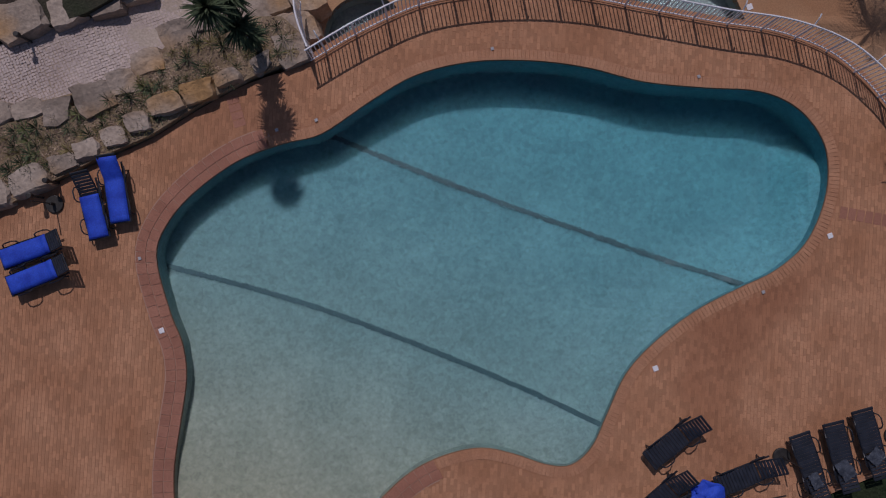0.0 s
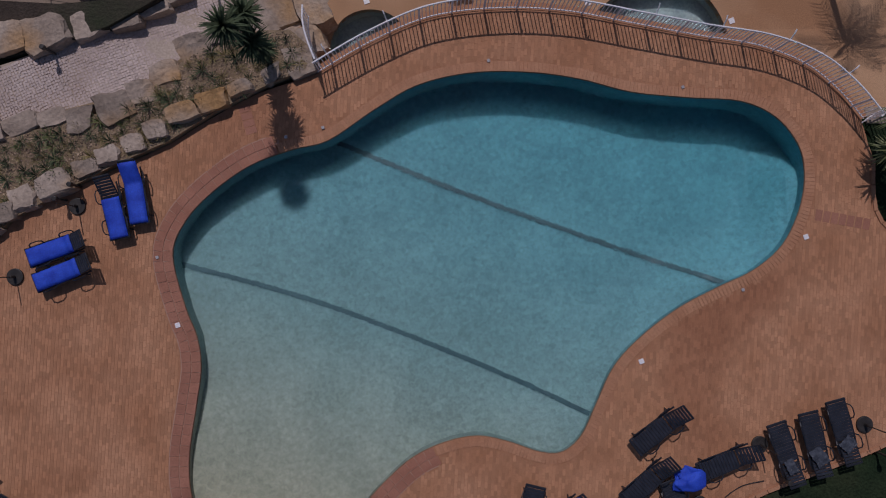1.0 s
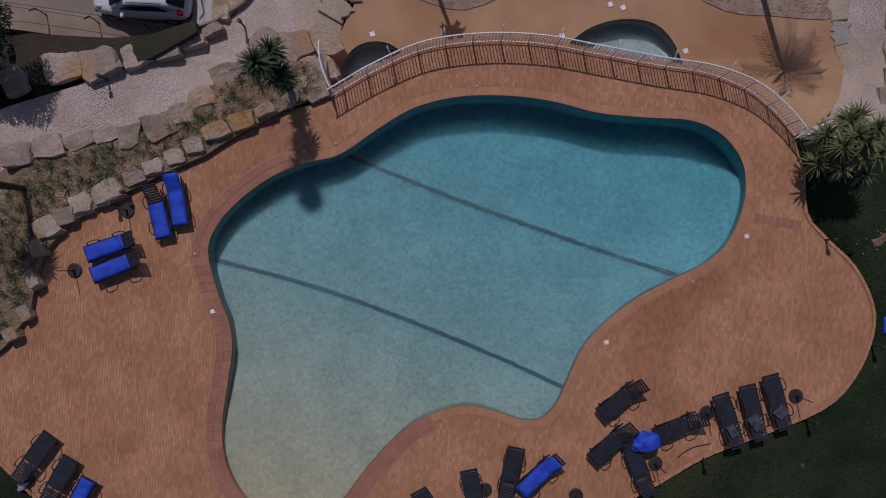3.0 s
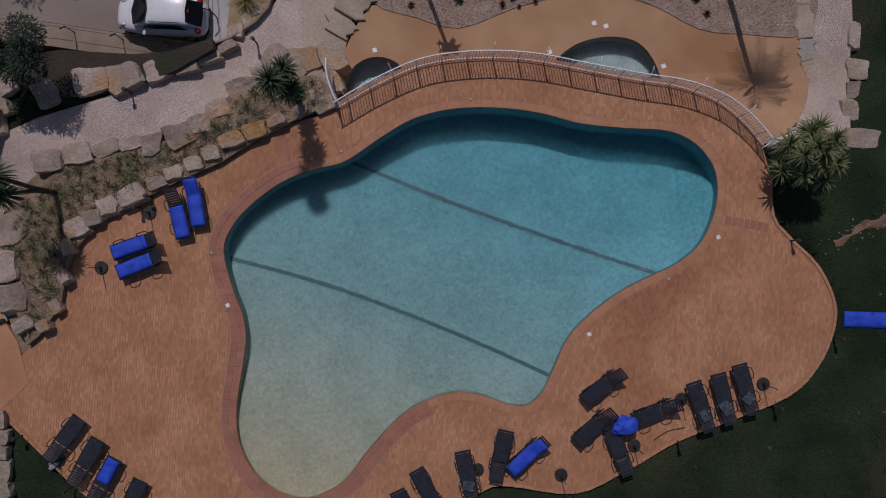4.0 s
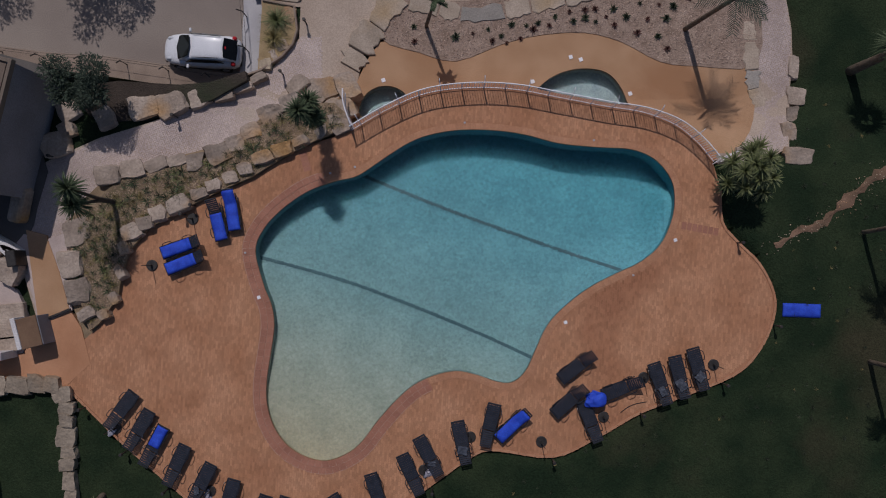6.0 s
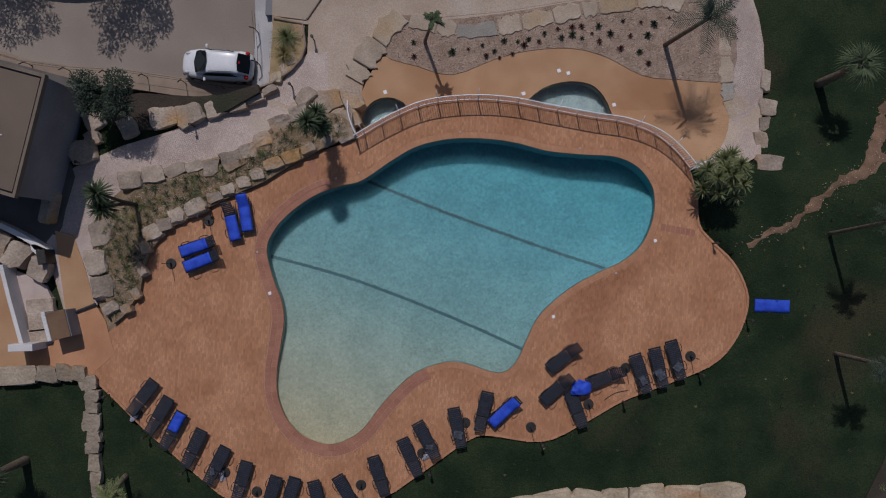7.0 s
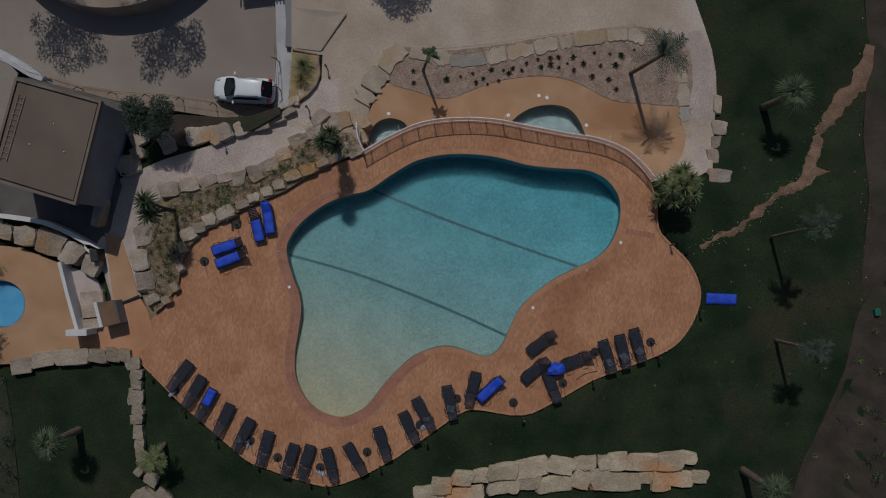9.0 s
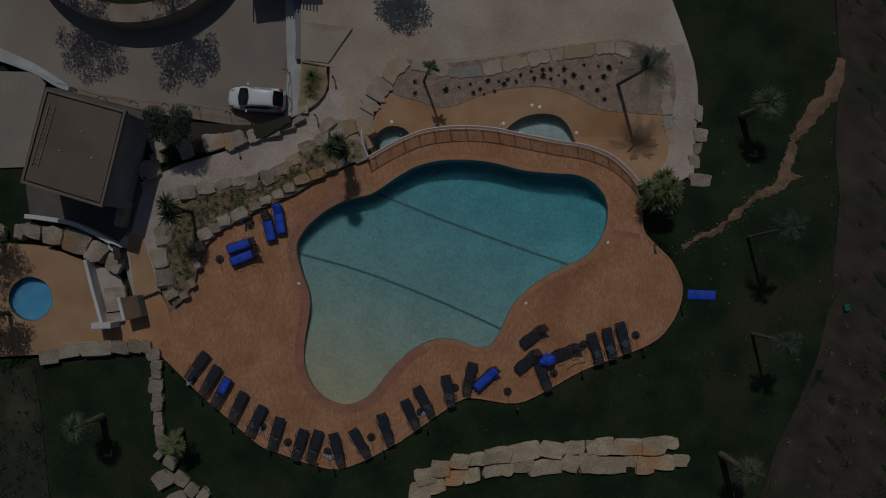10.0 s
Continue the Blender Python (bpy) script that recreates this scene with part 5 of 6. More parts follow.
def broad_tree(label, base, trunk_h, blobs, seed, mat="leaf_olive", leaf=0.12, density=260):
    rng = random.Random(seed)
    ob = thing("tree", label, "tree", "", pose(*base))
    bm = bmesh.new()
    tube(bm, [(0, 0, -0.2), (0.05, 0.03, trunk_h * 0.5), (0, 0, trunk_h)], 0.16, 8, 0.11)
    for cx, cy, cz, r in blobs:
        tube(bm, [(0, 0, trunk_h * 0.9), (cx * 0.5, cy * 0.5, (trunk_h + cz) / 2 + 0.1), (cx, cy, cz)], 0.03, 5, 0.01)
    part("trunk", bm, M["bark_dark"], ob)
    bm = bmesh.new()
    leafy_crown(bm, blobs, rng, leaf, density)
    part("crown", bm, M[mat], ob)
    return ob


broad_tree("olive tree with two leafy grey-green lobes by the path", (*(-14.79, 7.42), -0.2), 1.3,
           [(-0.75, 0.35, 2.5, 0.75), (-0.7, -0.45, 2.2, 0.65), (0.75, 0.4, 2.5, 0.75), (0.6, -0.5, 2.2, 0.75), (0, -0.6, 2.0, 0.7), (0.1, 0.0, 1.9, 0.5)], 21, leaf=0.10, density=1900)


def lobes(n, r, low, high, seed):
    rng = random.Random(seed)
    return [(r * math.sqrt(k / n) * math.cos(2.4 * k + seed), r * math.sqrt(k / n) * math.sin(2.4 * k + seed), rng.uniform(low, high), rng.uniform(0.5, 0.85)) for k in range(n)]


# trees above the car park, whose shade lies on it
for k, (x, y) in enumerate([(-21.7, 17.15), (-15.75, 16.9)]):
    broad_tree("leafy tree at the edge of the car park", (x, y, -0.2), 3.2, lobes(17, 2.0, 3.6, 5.4, 40 + k), 30 + k, "leaf_olive", 0.14, 430)
x, y = (-2.07, 18.54)
broad_tree("leafy tree on the sandy plaza", (x, y, -1.05), 3.0, lobes(12, 1.3, 3.4, 5.4, 55), 33, "leaf_olive", 0.14, 620)


def scatter(poly, count, seed, apart_by, clear=0.3):
    rng = np.random.default_rng(seed)
    lo, hi = np.min(poly, 0), np.max(poly, 0)
    out = []
    while len(out) < count:
        p = rng.uniform(lo, hi)
        if inside(poly, p[None])[0] and away(np.asarray(poly), p[None])[0] > clear and all(math.hypot(*(p - q)) > apart_by for q in out):
            out.append(p)
        apart_by *= 0.9995
    return [(float(a), float(b)) for a, b in out]


spots = scatter(BED, 230, 2, 0.5, 0.2)
tufts("bed_plant", "small green spiky plant in the mulched bed", [(x, y, 0.2) for x, y in spots[:105]], "leaf", 0.36, 26, "bed plants", 1)
tufts("dry_tuft", "dry straw-coloured grass tuft in the bed", [(x, y, 0.2) for x, y in spots[105:200]], "dry", 0.32, 34, "bed tufts", 2, 0.02)
tufts("yellow_plant", "yellow-green spiky plant in the mulched bed", [(x, y, 0.2) for x, y in spots[200:]], "leaf_pale", 0.34, 28, "bed plants", 3)
AGAVES = [(1.26, 10.13), (2.07, 10.3), (2.78, 10.49), (2.97, 9.94), (3.38, 10.18), (3.64, 9.87), (3.87, 10.7), (4.28, 10.06), (4.56, 10.66), (4.87, 10.49), (5.11, 10.78), (5.63, 10.66), (5.9, 11.06), (6.58, 11.3), (6.77, 10.85), (7.3, 11.37), (7.32, 11.01), (7.77, 11.42), (7.8, 10.82), (8.3, 11.06), (8.63, 11.42), (8.67, 10.66), (9.22, 11.06), (9.74, 10.3), (9.87, 11.68), (10.22, 10.94), (10.69, 10.13), (10.77, 11.61), (11.1, 10.97), (11.12, 9.54), (11.43, 11.54), (12.2, 11.85)]
AGAVES += [(-0.69, 10.65), (-0.66, 9.94)]
tufts("agave", "small dark agave planted in pink gravel", [(x, y, float(terrain(x, y)) + 0.08) for x, y in AGAVES[::2]], "leaf_dark", 0.25, 22, "gravel bed plants", 4, 0.09)
tufts("red_agave", "small dark reddish succulent planted in pink gravel", [(x, y, float(terrain(x, y)) + 0.08) for x, y in AGAVES[1::2]], "leaf_red", 0.23, 22, "gravel bed plants", 5, 0.09)


# ---------------------------------------------------------------- lower terrace pools
def paddling_pool(name, outline, z, low, mat, label):
    line = smooth_line(outline, 5, True)
    ob = tagged(sheet(name, line, flat(z - low), M[mat], (), 0.8), label, "paddling pool", kind="structure")
    bm = bmesh.new()
    a = [bm.verts.new((x, y, z + 0.02)) for x, y in line]
    b = [bm.verts.new((x, y, z - low)) for x, y in line]
    for i in range(len(a)):
        bm.faces.new((a[i], b[i], b[(i + 1) % len(a)], a[(i + 1) % len(a)]))
    part("pool_wall", bm, M[mat], ob)
    w_ob = sheet(name + "_water", line, flat(z - 0.08), M["still_water"], (), 2.0)
    w_ob.visible_shadow = False
    tagged(w_ob, "clear still water of a small pool", "water", kind="structure")
    return line


paddling_pool("small_pool_west", SMALL_A, -1.02, 0.8, "grey_basin", "small round pale paddling pool behind the fence")
paddling_pool("small_pool_east", SMALL_B, -1.02, 0.75, "grey_basin", "small rounded paddling pool with pale mosaic floor")

# ---------------------------------------------------------------- car park
def wall_along(name, pts, base, top, thick, mat, label, category="wall", kind="structure", cap=None):
    """A wall of even thickness along plan points, with a closed top and ends."""
    line = np.asarray(pts, float)
    d = np.gradient(line, axis=0)
    d /= np.linalg.norm(d, axis=1, keepdims=True)
    side = np.stack([-d[:, 1], d[:, 0]], 1) * thick / 2
    bm = bmesh.new()
    rows = []
    for p, s in zip(line, side):
        high = top(*p) if callable(top) else top
        rows.append([bm.verts.new((*(p - s), base)), bm.verts.new((*(p + s), base)), bm.verts.new((*(p + s), high)), bm.verts.new((*(p - s), high))])
    for a, b in zip(rows, rows[1:]):
        for i in range(4):
            bm.faces.new((a[i], b[i], b[(i + 1) % 4], a[(i + 1) % 4]))
    bm.faces.new(rows[0])
    bm.faces.new(rows[-1][::-1])
    bmesh.ops.recalc_face_normals(bm, faces=bm.faces[:])
    edges = [e for e in bm.edges if e.calc_face_angle(0) > 0.9]
    bmesh.ops.bevel(bm, geom=edges, offset=0.012, segments=1, affect="EDGES", profile=0.5)
    return tagged(link_mesh(name, bm, M[mat]), label, category, kind=kind)


STRIP = [(-23.03, 10.85), (-22.53, 10.71), (-20.03, 9.91), (-17.87, 9.64), (-15.05, 9.43), (-11.72, 8.93), (-8.93, 8.56), (-8.0, 8.59), (-8.0, 8.19), (-10.39, 7.86), (-12.39, 8.06), (-15.04, 8.47), (-16.71, 8.67), (-17.87, 8.94), (-23.02, 10.31)]
tagged(sheet("pavement_car_park", STRIP, flat(PARK_Z + 0.14), M["strip"], (), 2.0, 0.9), "brown concrete pavement edging the car park", "pavement", kind="structure")
EDGE = [(-8.87, 16.3), (-7.91, 16.3), (-7.77, 13.63), (-7.77, 11.62), (-7.97, 8.59), (-8.93, 8.56), (-8.73, 11.62)]
tagged(sheet("wall_car_park_east", EDGE, flat(PARK_Z + 0.17), M["wall_grey"], (), 2.0, 0.9), "pale grey concrete border of the car park", "wall", kind="structure")
# raised dark strip standing in for the dark recess beside the border
wall_along("upstand", [(-8.08, 16.2), (-7.91, 13.54), (-7.95, 12.08)], PARK_Z + 0.1, PARK_Z + 0.5, 0.42, "facade", "dark upstand in place of a recess by the car park border")
# bed with a spiky grass between the car park and the path
CORNER = [(-7.66, 11.94), (-6.31, 11.6), (-6.12, 10.48), (-6.31, 9.83), (-7.23, 8.84), (-7.89, 8.48)]
tagged(sheet("corner_bed", CORNER, lambda x, y: terrain(x, y) + 0.16, M["sandy"], (), 0.8, 1.0), "tan stony corner bed by the path", "planting bed", kind="structure")
wall_along("kerb_corner", [(-7.65, 11.79), (-6.8, 11.66), (-6.24, 11.56), (-6.11, 10.47), (-6.31, 9.81), (-6.8, 9.22), (-7.78, 8.53), (-9.25, 7.95), (-10.5, 7.39)], -1.5, lambda x, y: float(terrain(x, y)) + 0.26, 0.09, "strip", "low stone edging of the corner bed")
SLAB = [(-7.7, 14.3), (-4.55, 14.05), (-4.75, 13.68), (-6.09, 11.8), (-7.7, 11.95)]
M["slab"] = material("smooth_tan_concrete", (0.33, 0.265, 0.21), (0.39, 0.32, 0.26), 0.5, 30, 0.9, 0.2, 0.003)
tagged(sheet("ramp_slab", SLAB, lambda x, y: terrain(x, y) + 0.07, M["slab"], (), 1.0, 0.3), "smooth tan concrete slab beside the car park", "pavement", kind="structure")
wall_along("slab_kerb", [(-4.62, 13.95), (-5.35, 12.9), (-6.05, 11.85)], -1.3, -0.9, 0.07, "strip", "thin kerb along the concrete slab")
# dark sheet stands for bare soil and the shade lying on it
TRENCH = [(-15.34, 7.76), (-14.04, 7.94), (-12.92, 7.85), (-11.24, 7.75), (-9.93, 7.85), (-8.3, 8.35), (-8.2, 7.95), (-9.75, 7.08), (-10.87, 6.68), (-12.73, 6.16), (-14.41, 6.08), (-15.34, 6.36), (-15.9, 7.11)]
tagged(sheet("soil_strip", TRENCH, flat(-0.02), M["soil"], (), 1.0, 2.0), "bare soil strip under the olive tree, shade included in its dark tone", "planting bed", kind="structure")
for k, (x, y) in enumerate([(-7.03, 10.85), (-7.13, 10.06)]):
    bm = bmesh.new()
    rosette(bm, (0, 0, 0), 1.05 - 0.15 * k, 230, random.Random(70 + k), 0.026, 0.0, 0.45)
    ob = tagged(link_mesh("grass_clump", bm, M["dry" if k else "leaf_pale"]), "spiky half-dry ornamental grass in the corner bed", "plant")
    ob.location = (x, y, float(terrain(x, y)) + 0.16)


def railing(run, z, label):
    ob = thing("railing", label, "railing")
    line = np.asarray(run, float)
    for h in (0.5, 0.98):
        bm = bmesh.new()
        tube(bm, [(x, y, z + h) for x, y in line], 0.009, 5)
        part("rail", bm, M["dark_metal"], ob)
    pts, ahead = even(line, 2.1)
    for (x, y), (dx, dy) in zip(pts, ahead):
        bm = bmesh.new()
        tube(bm, [(x, y, z), (x, y, z + 0.72), (x + dy * 0.2, y - dx * 0.2, z + 1.02)], 0.028, 6)
        part("post", bm, M["dark_metal"], ob)


railing([(-22.93, 10.53), (-20.01, 9.63), (-17.85, 9.33), (-15.03, 9.16), (-11.71, 8.65), (-9.38, 8.31)], PARK_Z + 0.14, "thin metal railing with dark posts along the car park")
railing([(-8.66, 12.11), (-8.52, 10.28), (-8.49, 8.78)], PARK_Z + 0.17, "thin metal railing on the pale car park border")

# round raised lawn in the middle of the car park
cx, cy = (-18.14, 21.22)
ring = [(cx + 7.2 * math.cos(a), cy + 7.2 * math.sin(a)) for a in np.linspace(0, 2 * math.pi, 72, endpoint=False)]
inner = [(cx + 6.1 * math.cos(a), cy + 6.1 * math.sin(a)) for a in np.linspace(0, 2 * math.pi, 72, endpoint=False)]
tagged(sheet("round_planter", ring, flat(0.02), M["strip"], [inner], 3.0, 2.2), "round raised concrete planter edge in the car park", "planter", kind="structure")
tagged(sheet("planter_lawn", inner, flat(-0.10), M["grass"], (), 2.0), "grass inside the round planter", "lawn", kind="structure")
# unseen ribbed canopy north of the car, added to cast a saw-toothed shadow
bm = bmesh.new()
x, y = (-9.16, 18.74)
box(bm, 4.4, 4.2, 0.12, pose(x, y, 1.0, 0, 0, 8), 0.02)
port = thing("carport", "unseen ribbed canopy on slim posts, added to shade the car park", "carport")
part("roof", bm, M["roof_edge"], port)
for k in range(22):
    bm = bmesh.new()
    tube(bm, [(x - 2.1 + k * 0.2, y - 2.2, 1.14), (x - 2.1 + k * 0.2, y + 2.0, 1.14)], 0.05, 5)
    part("rib", bm, M["roof_edge"], port)
for sx, sy in ((-1.9, -1.7), (1.9, -1.7), (-1.9, 1.7), (1.9, 1.7)):
    bm = bmesh.new()
    tube(bm, [(x + sx, y + sy, PARK_Z), (x + sx, y + sy, 1.0)], 0.05, 6)
    part("post", bm, M["dark_metal"], port)


# ---------------------------------------------------------------- car
def simple(name, colour, rough, metal=0.0, coat=0.0):
    m = material(name, tuple(c * 0.94 for c in colour), colour, 2, 40, rough, 0.0, metal=metal)
    m.node_tree.nodes["Principled BSDF"].inputs["Coat Weight"].default_value = coat
    return m


M["car_paint"] = simple("white_car_paint", (0.72, 0.73, 0.76), 0.35, 0, 0.7)
M["car_glass"] = simple("dark_car_glass", (0.012, 0.014, 0.018), 0.08)
M["car_trim"] = simple("black_car_trim", (0.02, 0.02, 0.022), 0.6)
M["tail"] = simple("red_tail_lens", (0.45, 0.02, 0.025), 0.2)
M["head"] = simple("clear_head_lens", (0.55, 0.57, 0.6), 0.12)
M["tyre"] = simple("tyre_rubber", (0.02, 0.02, 0.02), 0.9)
M["rim"] = simple("alloy_rim", (0.45, 0.45, 0.47), 0.35, 0.8)


def loft(bm, sections):
    """A shell through rings of points, closed at both ends."""
    rows = [[bm.verts.new(p) for p in ring] for ring in sections]
    n = len(rows[0])
    for a, b in zip(rows, rows[1:]):
        for k in range(n):
            bm.faces.new((a[k], a[(k + 1) % n], b[(k + 1) % n], b[k]))
    bm.faces.new(rows[0][::-1])
    bm.faces.new(rows[-1])
    bmesh.ops.recalc_face_normals(bm, faces=bm.faces[:])


def rounded(x, half, low, high, power=3.2, n=20):
    """A cross-section of the car at x: a soft-cornered box."""
    out = []
    for k in range(n):
        a = 2 * math.pi * (k + 0.5) / n
        c, s = math.cos(a), math.sin(a)
        out.append((x, half * math.copysign(abs(c) ** (2 / power), c), (low + high) / 2 + (high - low) / 2 * math.copysign(abs(s) ** (2 / power), s)))
    return out


def make_car():
    """A small white hatchback, nose towards -x, its middle at the origin."""
    x, y = (-10.52, 9.52)
    ob = thing("car", "small white hatchback parked in the car park", "car", "", pose(x, y, PARK_Z + 0.01, 0, 0, -4) @ Matrix.Diagonal((0.95, 0.90, 0.95, 1)))
    bm = bmesh.new()
    loft(bm, [rounded(-1.87, 0.34, 0.34, 0.6, 2.6), rounded(-1.80, 0.55, 0.26, 0.72, 2.8), rounded(-1.66, 0.66, 0.22, 0.82, 2.8), rounded(-1.4, 0.76, 0.2, 0.9), rounded(-1.0, 0.83, 0.18, 0.96), rounded(-0.4, 0.84, 0.18, 1.0), rounded(0.6, 0.845, 0.18, 1.02), rounded(1.3, 0.83, 0.2, 1.04), rounded(1.62, 0.78, 0.26, 1.0), rounded(1.80, 0.66, 0.32, 0.88, 2.8), rounded(1.88, 0.45, 0.4, 0.75, 2.6)])
    body = part("body", bm, M["car_paint"], ob, "", True)
    bm = bmesh.new()
    loft(bm, [rounded(-0.98, 0.64, 0.86, 0.98), rounded(-0.42, 0.66, 0.9, 1.42, 4), rounded(-0.1, 0.645, 0.9, 1.5, 4), rounded(0.5, 0.635, 0.9, 1.53, 4), rounded(1.1, 0.61, 0.9, 1.49, 4), rounded(1.36, 0.59, 0.9, 1.42, 4), rounded(1.72, 0.56, 0.86, 0.98)])
    part("cabin", bm, M["car_paint"], ob, "", True)
    # glass, set just proud of the cabin
    def pane(name, ring):
        b = bmesh.new()
        f = b.faces.new([b.verts.new(p) for p in ring])
        bmesh.ops.extrude_face_region(b, geom=[f])
        bmesh.ops.recalc_face_normals(b, faces=b.faces[:])
        part(name, b, M["car_glass"], ob)
    pane("windscreen", [(-1.02, -0.60, 1.03), (-0.80, -0.60, 1.24), (-0.38, -0.52, 1.51), (-0.30, 0.0, 1.56), (-0.38, 0.52, 1.51), (-0.80, 0.60, 1.24), (-1.02, 0.60, 1.03), (-1.12, 0.0, 1.04)])
    pane("rear_window", [(1.30, -0.50, 1.50), (1.80, -0.52, 1.06), (1.84, 0.0, 1.06), (1.80, 0.52, 1.06), (1.30, 0.50, 1.50), (1.26, 0.0, 1.54)])
    for s in (-1, 1):
        pane("side_window", [(-0.66, s * 0.735, 1.05), (-0.30, s * 0.685, 1.40), (0.95, s * 0.665, 1.42), (1.30, s * 0.70, 1.08)])
        for wx in (-1.15, 1.12):
            b = bmesh.new()
            disc(b, 0.31, 0.2, pose(wx, s * 0.74 + 0.1, 0.31, 90), 22, 0.03)
            tyre = part("wheel", b, M["tyre"], ob)
            b = bmesh.new()
            disc(b, 0.19, 0.03, pose(wx, s * 0.845 + 0.015, 0.31, 90), 16, 0.008)
            part("rim", b, M["rim"], tyre)
        b = bmesh.new()
        box(b, 0.12, 0.2, 0.12, pose(-0.5, s * 0.93, 1.0), 0.03)
        part("mirror", b, M["car_paint"], ob)
        b = bmesh.new()
        bmesh.ops.create_uvsphere(b, u_segments=14, v_segments=8, radius=0.14, matrix=pose(-1.50, s * 0.52, 0.80) @ Matrix.Diagonal((1.3, 0.7, 0.6, 1)))
        part("headlight", b, M["head"], ob, "", True)
        b = bmesh.new()
        box(b, 0.2, 0.2, 0.22, pose(1.66, s * 0.66, 0.82, 0, -18), 0.05)
        part("tail_light", b, M["tail"], ob)
        b = bmesh.new()
        tube(b, [(-0.2, s * 0.58, 1.5), (0.4, s * 0.575, 1.545), (1.1, s * 0.55, 1.505)], 0.018, 5)
        part("roof_rail", b, M["car_trim"], ob)
    b = bmesh.new()
    box(b, 0.06, 0.14, 0.03, pose(1.36, 0, 1.44, 0, 30), 0.01)
    part("brake_light", b, M["tail"], ob)
    for px in (-1.8, 1.8):
        b = bmesh.new()
        box(b, 0.16, 1.2, 0.14, pose(px, 0, 0.28), 0.04)
        part("bumper", b, M["car_trim"], ob)


make_car()


# ---------------------------------------------------------------- building
def make_building():
    roof = [Vector((*p, 0)) for p in [(-21.02, 9.11), (-16.55, 7.88), (-17.89, 2.49), (-22.42, 3.87)]]
    mid = sum(roof, Vector()) / 4
    ob = thing("building", "single-storey dark rendered building with flat brown roof", "building")

    def ringed(scale_m, z):
        return [p + (mid - p).normalized() * scale_m + Vector((0, 0, z)) for p in roof]

    def prism(bm, low, high):
        a, b = [bm.verts.new(p) for p in low], [bm.verts.new(p) for p in high]
        for k in range(4):
            bm.faces.new((a[k], a[(k + 1) % 4], b[(k + 1) % 4], b[k]))
        bm.faces.new(b)
        bm.faces.new(a[::-1])
        bmesh.ops.recalc_face_normals(bm, faces=bm.faces[:])

    bm = bmesh.new()
    prism(bm, ringed(0.12, -0.5), ringed(0.12, 3.4))
    part("wall", bm, M["facade"], ob)
    bm = bmesh.new()
    prism(bm, ringed(0.3, 3.38), ringed(0.3, 3.58))
    deck_top = part("roof", bm, M["roof"], ob)
    outer, inn = ringed(0, 0), ringed(0.2, 0)
    for k in range(4):
        bm = bmesh.new()
        a, b, c, d = outer[k], outer[(k + 1) % 4], inn[(k + 1) % 4], inn[k]
        low = [bm.verts.new(Vector((p.x, p.y, 3.35))) for p in (a, b, c, d)]
        top = [bm.verts.new(Vector((p.x, p.y, 3.62))) for p in (a, b, c, d)]
        for i in range(4):
            bm.faces.new((low[i], low[(i + 1) % 4], top[(i + 1) % 4], top[i]))
        bm.faces.new(top)
        bm.faces.new(low[::-1])
        bmesh.ops.recalc_face_normals(bm, faces=bm.faces[:])
        part("parapet", bm, M["roof_edge"], ob)
    # ladder lying on the roof
    lad = thing("ladder", "long thin metal ladder lying on the flat roof", "ladder")
    foot, head = Vector((*(-20.65, 8.18), 3.63)), Vector((*(-21.61, 4.8), 3.63))
    d = (head - foot).normalized()
    n = Vector((-d.y, d.x, 0))
    for o in (-0.17, 0.17):
        bm = bmesh.new()
        tube(bm, [foot + n * o, head + n * o], 0.022, 5)
        part("stile", bm, M["strip"], lad)
    for k in range(12):
        bm = bmesh.new()
        p = foot + (head - foot) * (k + 0.5) / 12
        tube(bm, [p - n * 0.17, p + n * 0.17], 0.015, 5)
        part("rung", bm, M["strip"], lad)
    for x, y in ((-18.48, 5.25), (-19.02, 6.71), (-20.27, 5.65)):
        bm = bmesh.new()
        disc(bm, 0.035, 0.05, pose(x, y, 3.58), 10, 0.006)
        part("roof_vent", bm, M["plaster"], ob, "small white roof vent")


make_building()
YARD = [(-24.6, 10.3), (-23.34, 10.12), (-22.21, 9.96), (-17.23, 8.6), (-17.0, 6.89), (-17.54, 4.81), (-17.22, 3.84), (-17.69, 2.24), (-17.85, 1.44), (-18.58, 0.0), (-18.27, 0.21), (-19.73, 1.09), (-21.15, 1.71), (-22.5, 1.98), (-24.03, 2.18), (-24.26, 3.6)]
tagged(sheet("yard", YARD, flat(0.0), M["shaded_paving"], (), 2.0, 0.4), "paved yard round the building, its shade put into the dark grey", "yard", kind="structure")
COURT_NORTH = [(-29.28, 11.1), (-23.76, 10.99), (-23.12, 10.28), (-24.4, 5.2), (-29.24, 5.0)]
tagged(sheet("court_north", COURT_NORTH, flat(0.02), M["concrete"], (), 2.0, 0.1), "pale paved court beside the building", "court", kind="structure")
wall_along("wall_white_north", smooth_line([(-27.48, 13.07), (-24.54, 11.76), (-23.56, 11.2), (-22.74, 10.71), (-21.99, 10.12)], 4), PARK_Z, -0.55, 0.16, "wall_grey", "thin white wall along the car park pavement")
wall_along("wall_white_inner", smooth_line([(-26.9, 12.1), (-24.02, 11.07), (-23.22, 10.65), (-22.42, 10.17), (-21.71, 9.91)], 4), -0.4, 0.06, 0.2, "wall_grey", "low white wall beside the pale court")
tagged(sheet("verge", [(-27.48, 13.07), (-24.54, 11.76), (-23.56, 11.2), (-22.74, 10.71), (-21.99, 10.12), (-21.71, 9.91), (-22.42, 10.17), (-23.22, 10.65), (-24.02, 11.07), (-26.9, 12.1)], flat(-0.42), M["wall_grey"], (), 1.0, 1.1), "pale grey strip between two low white walls", "pavement", kind="structure")
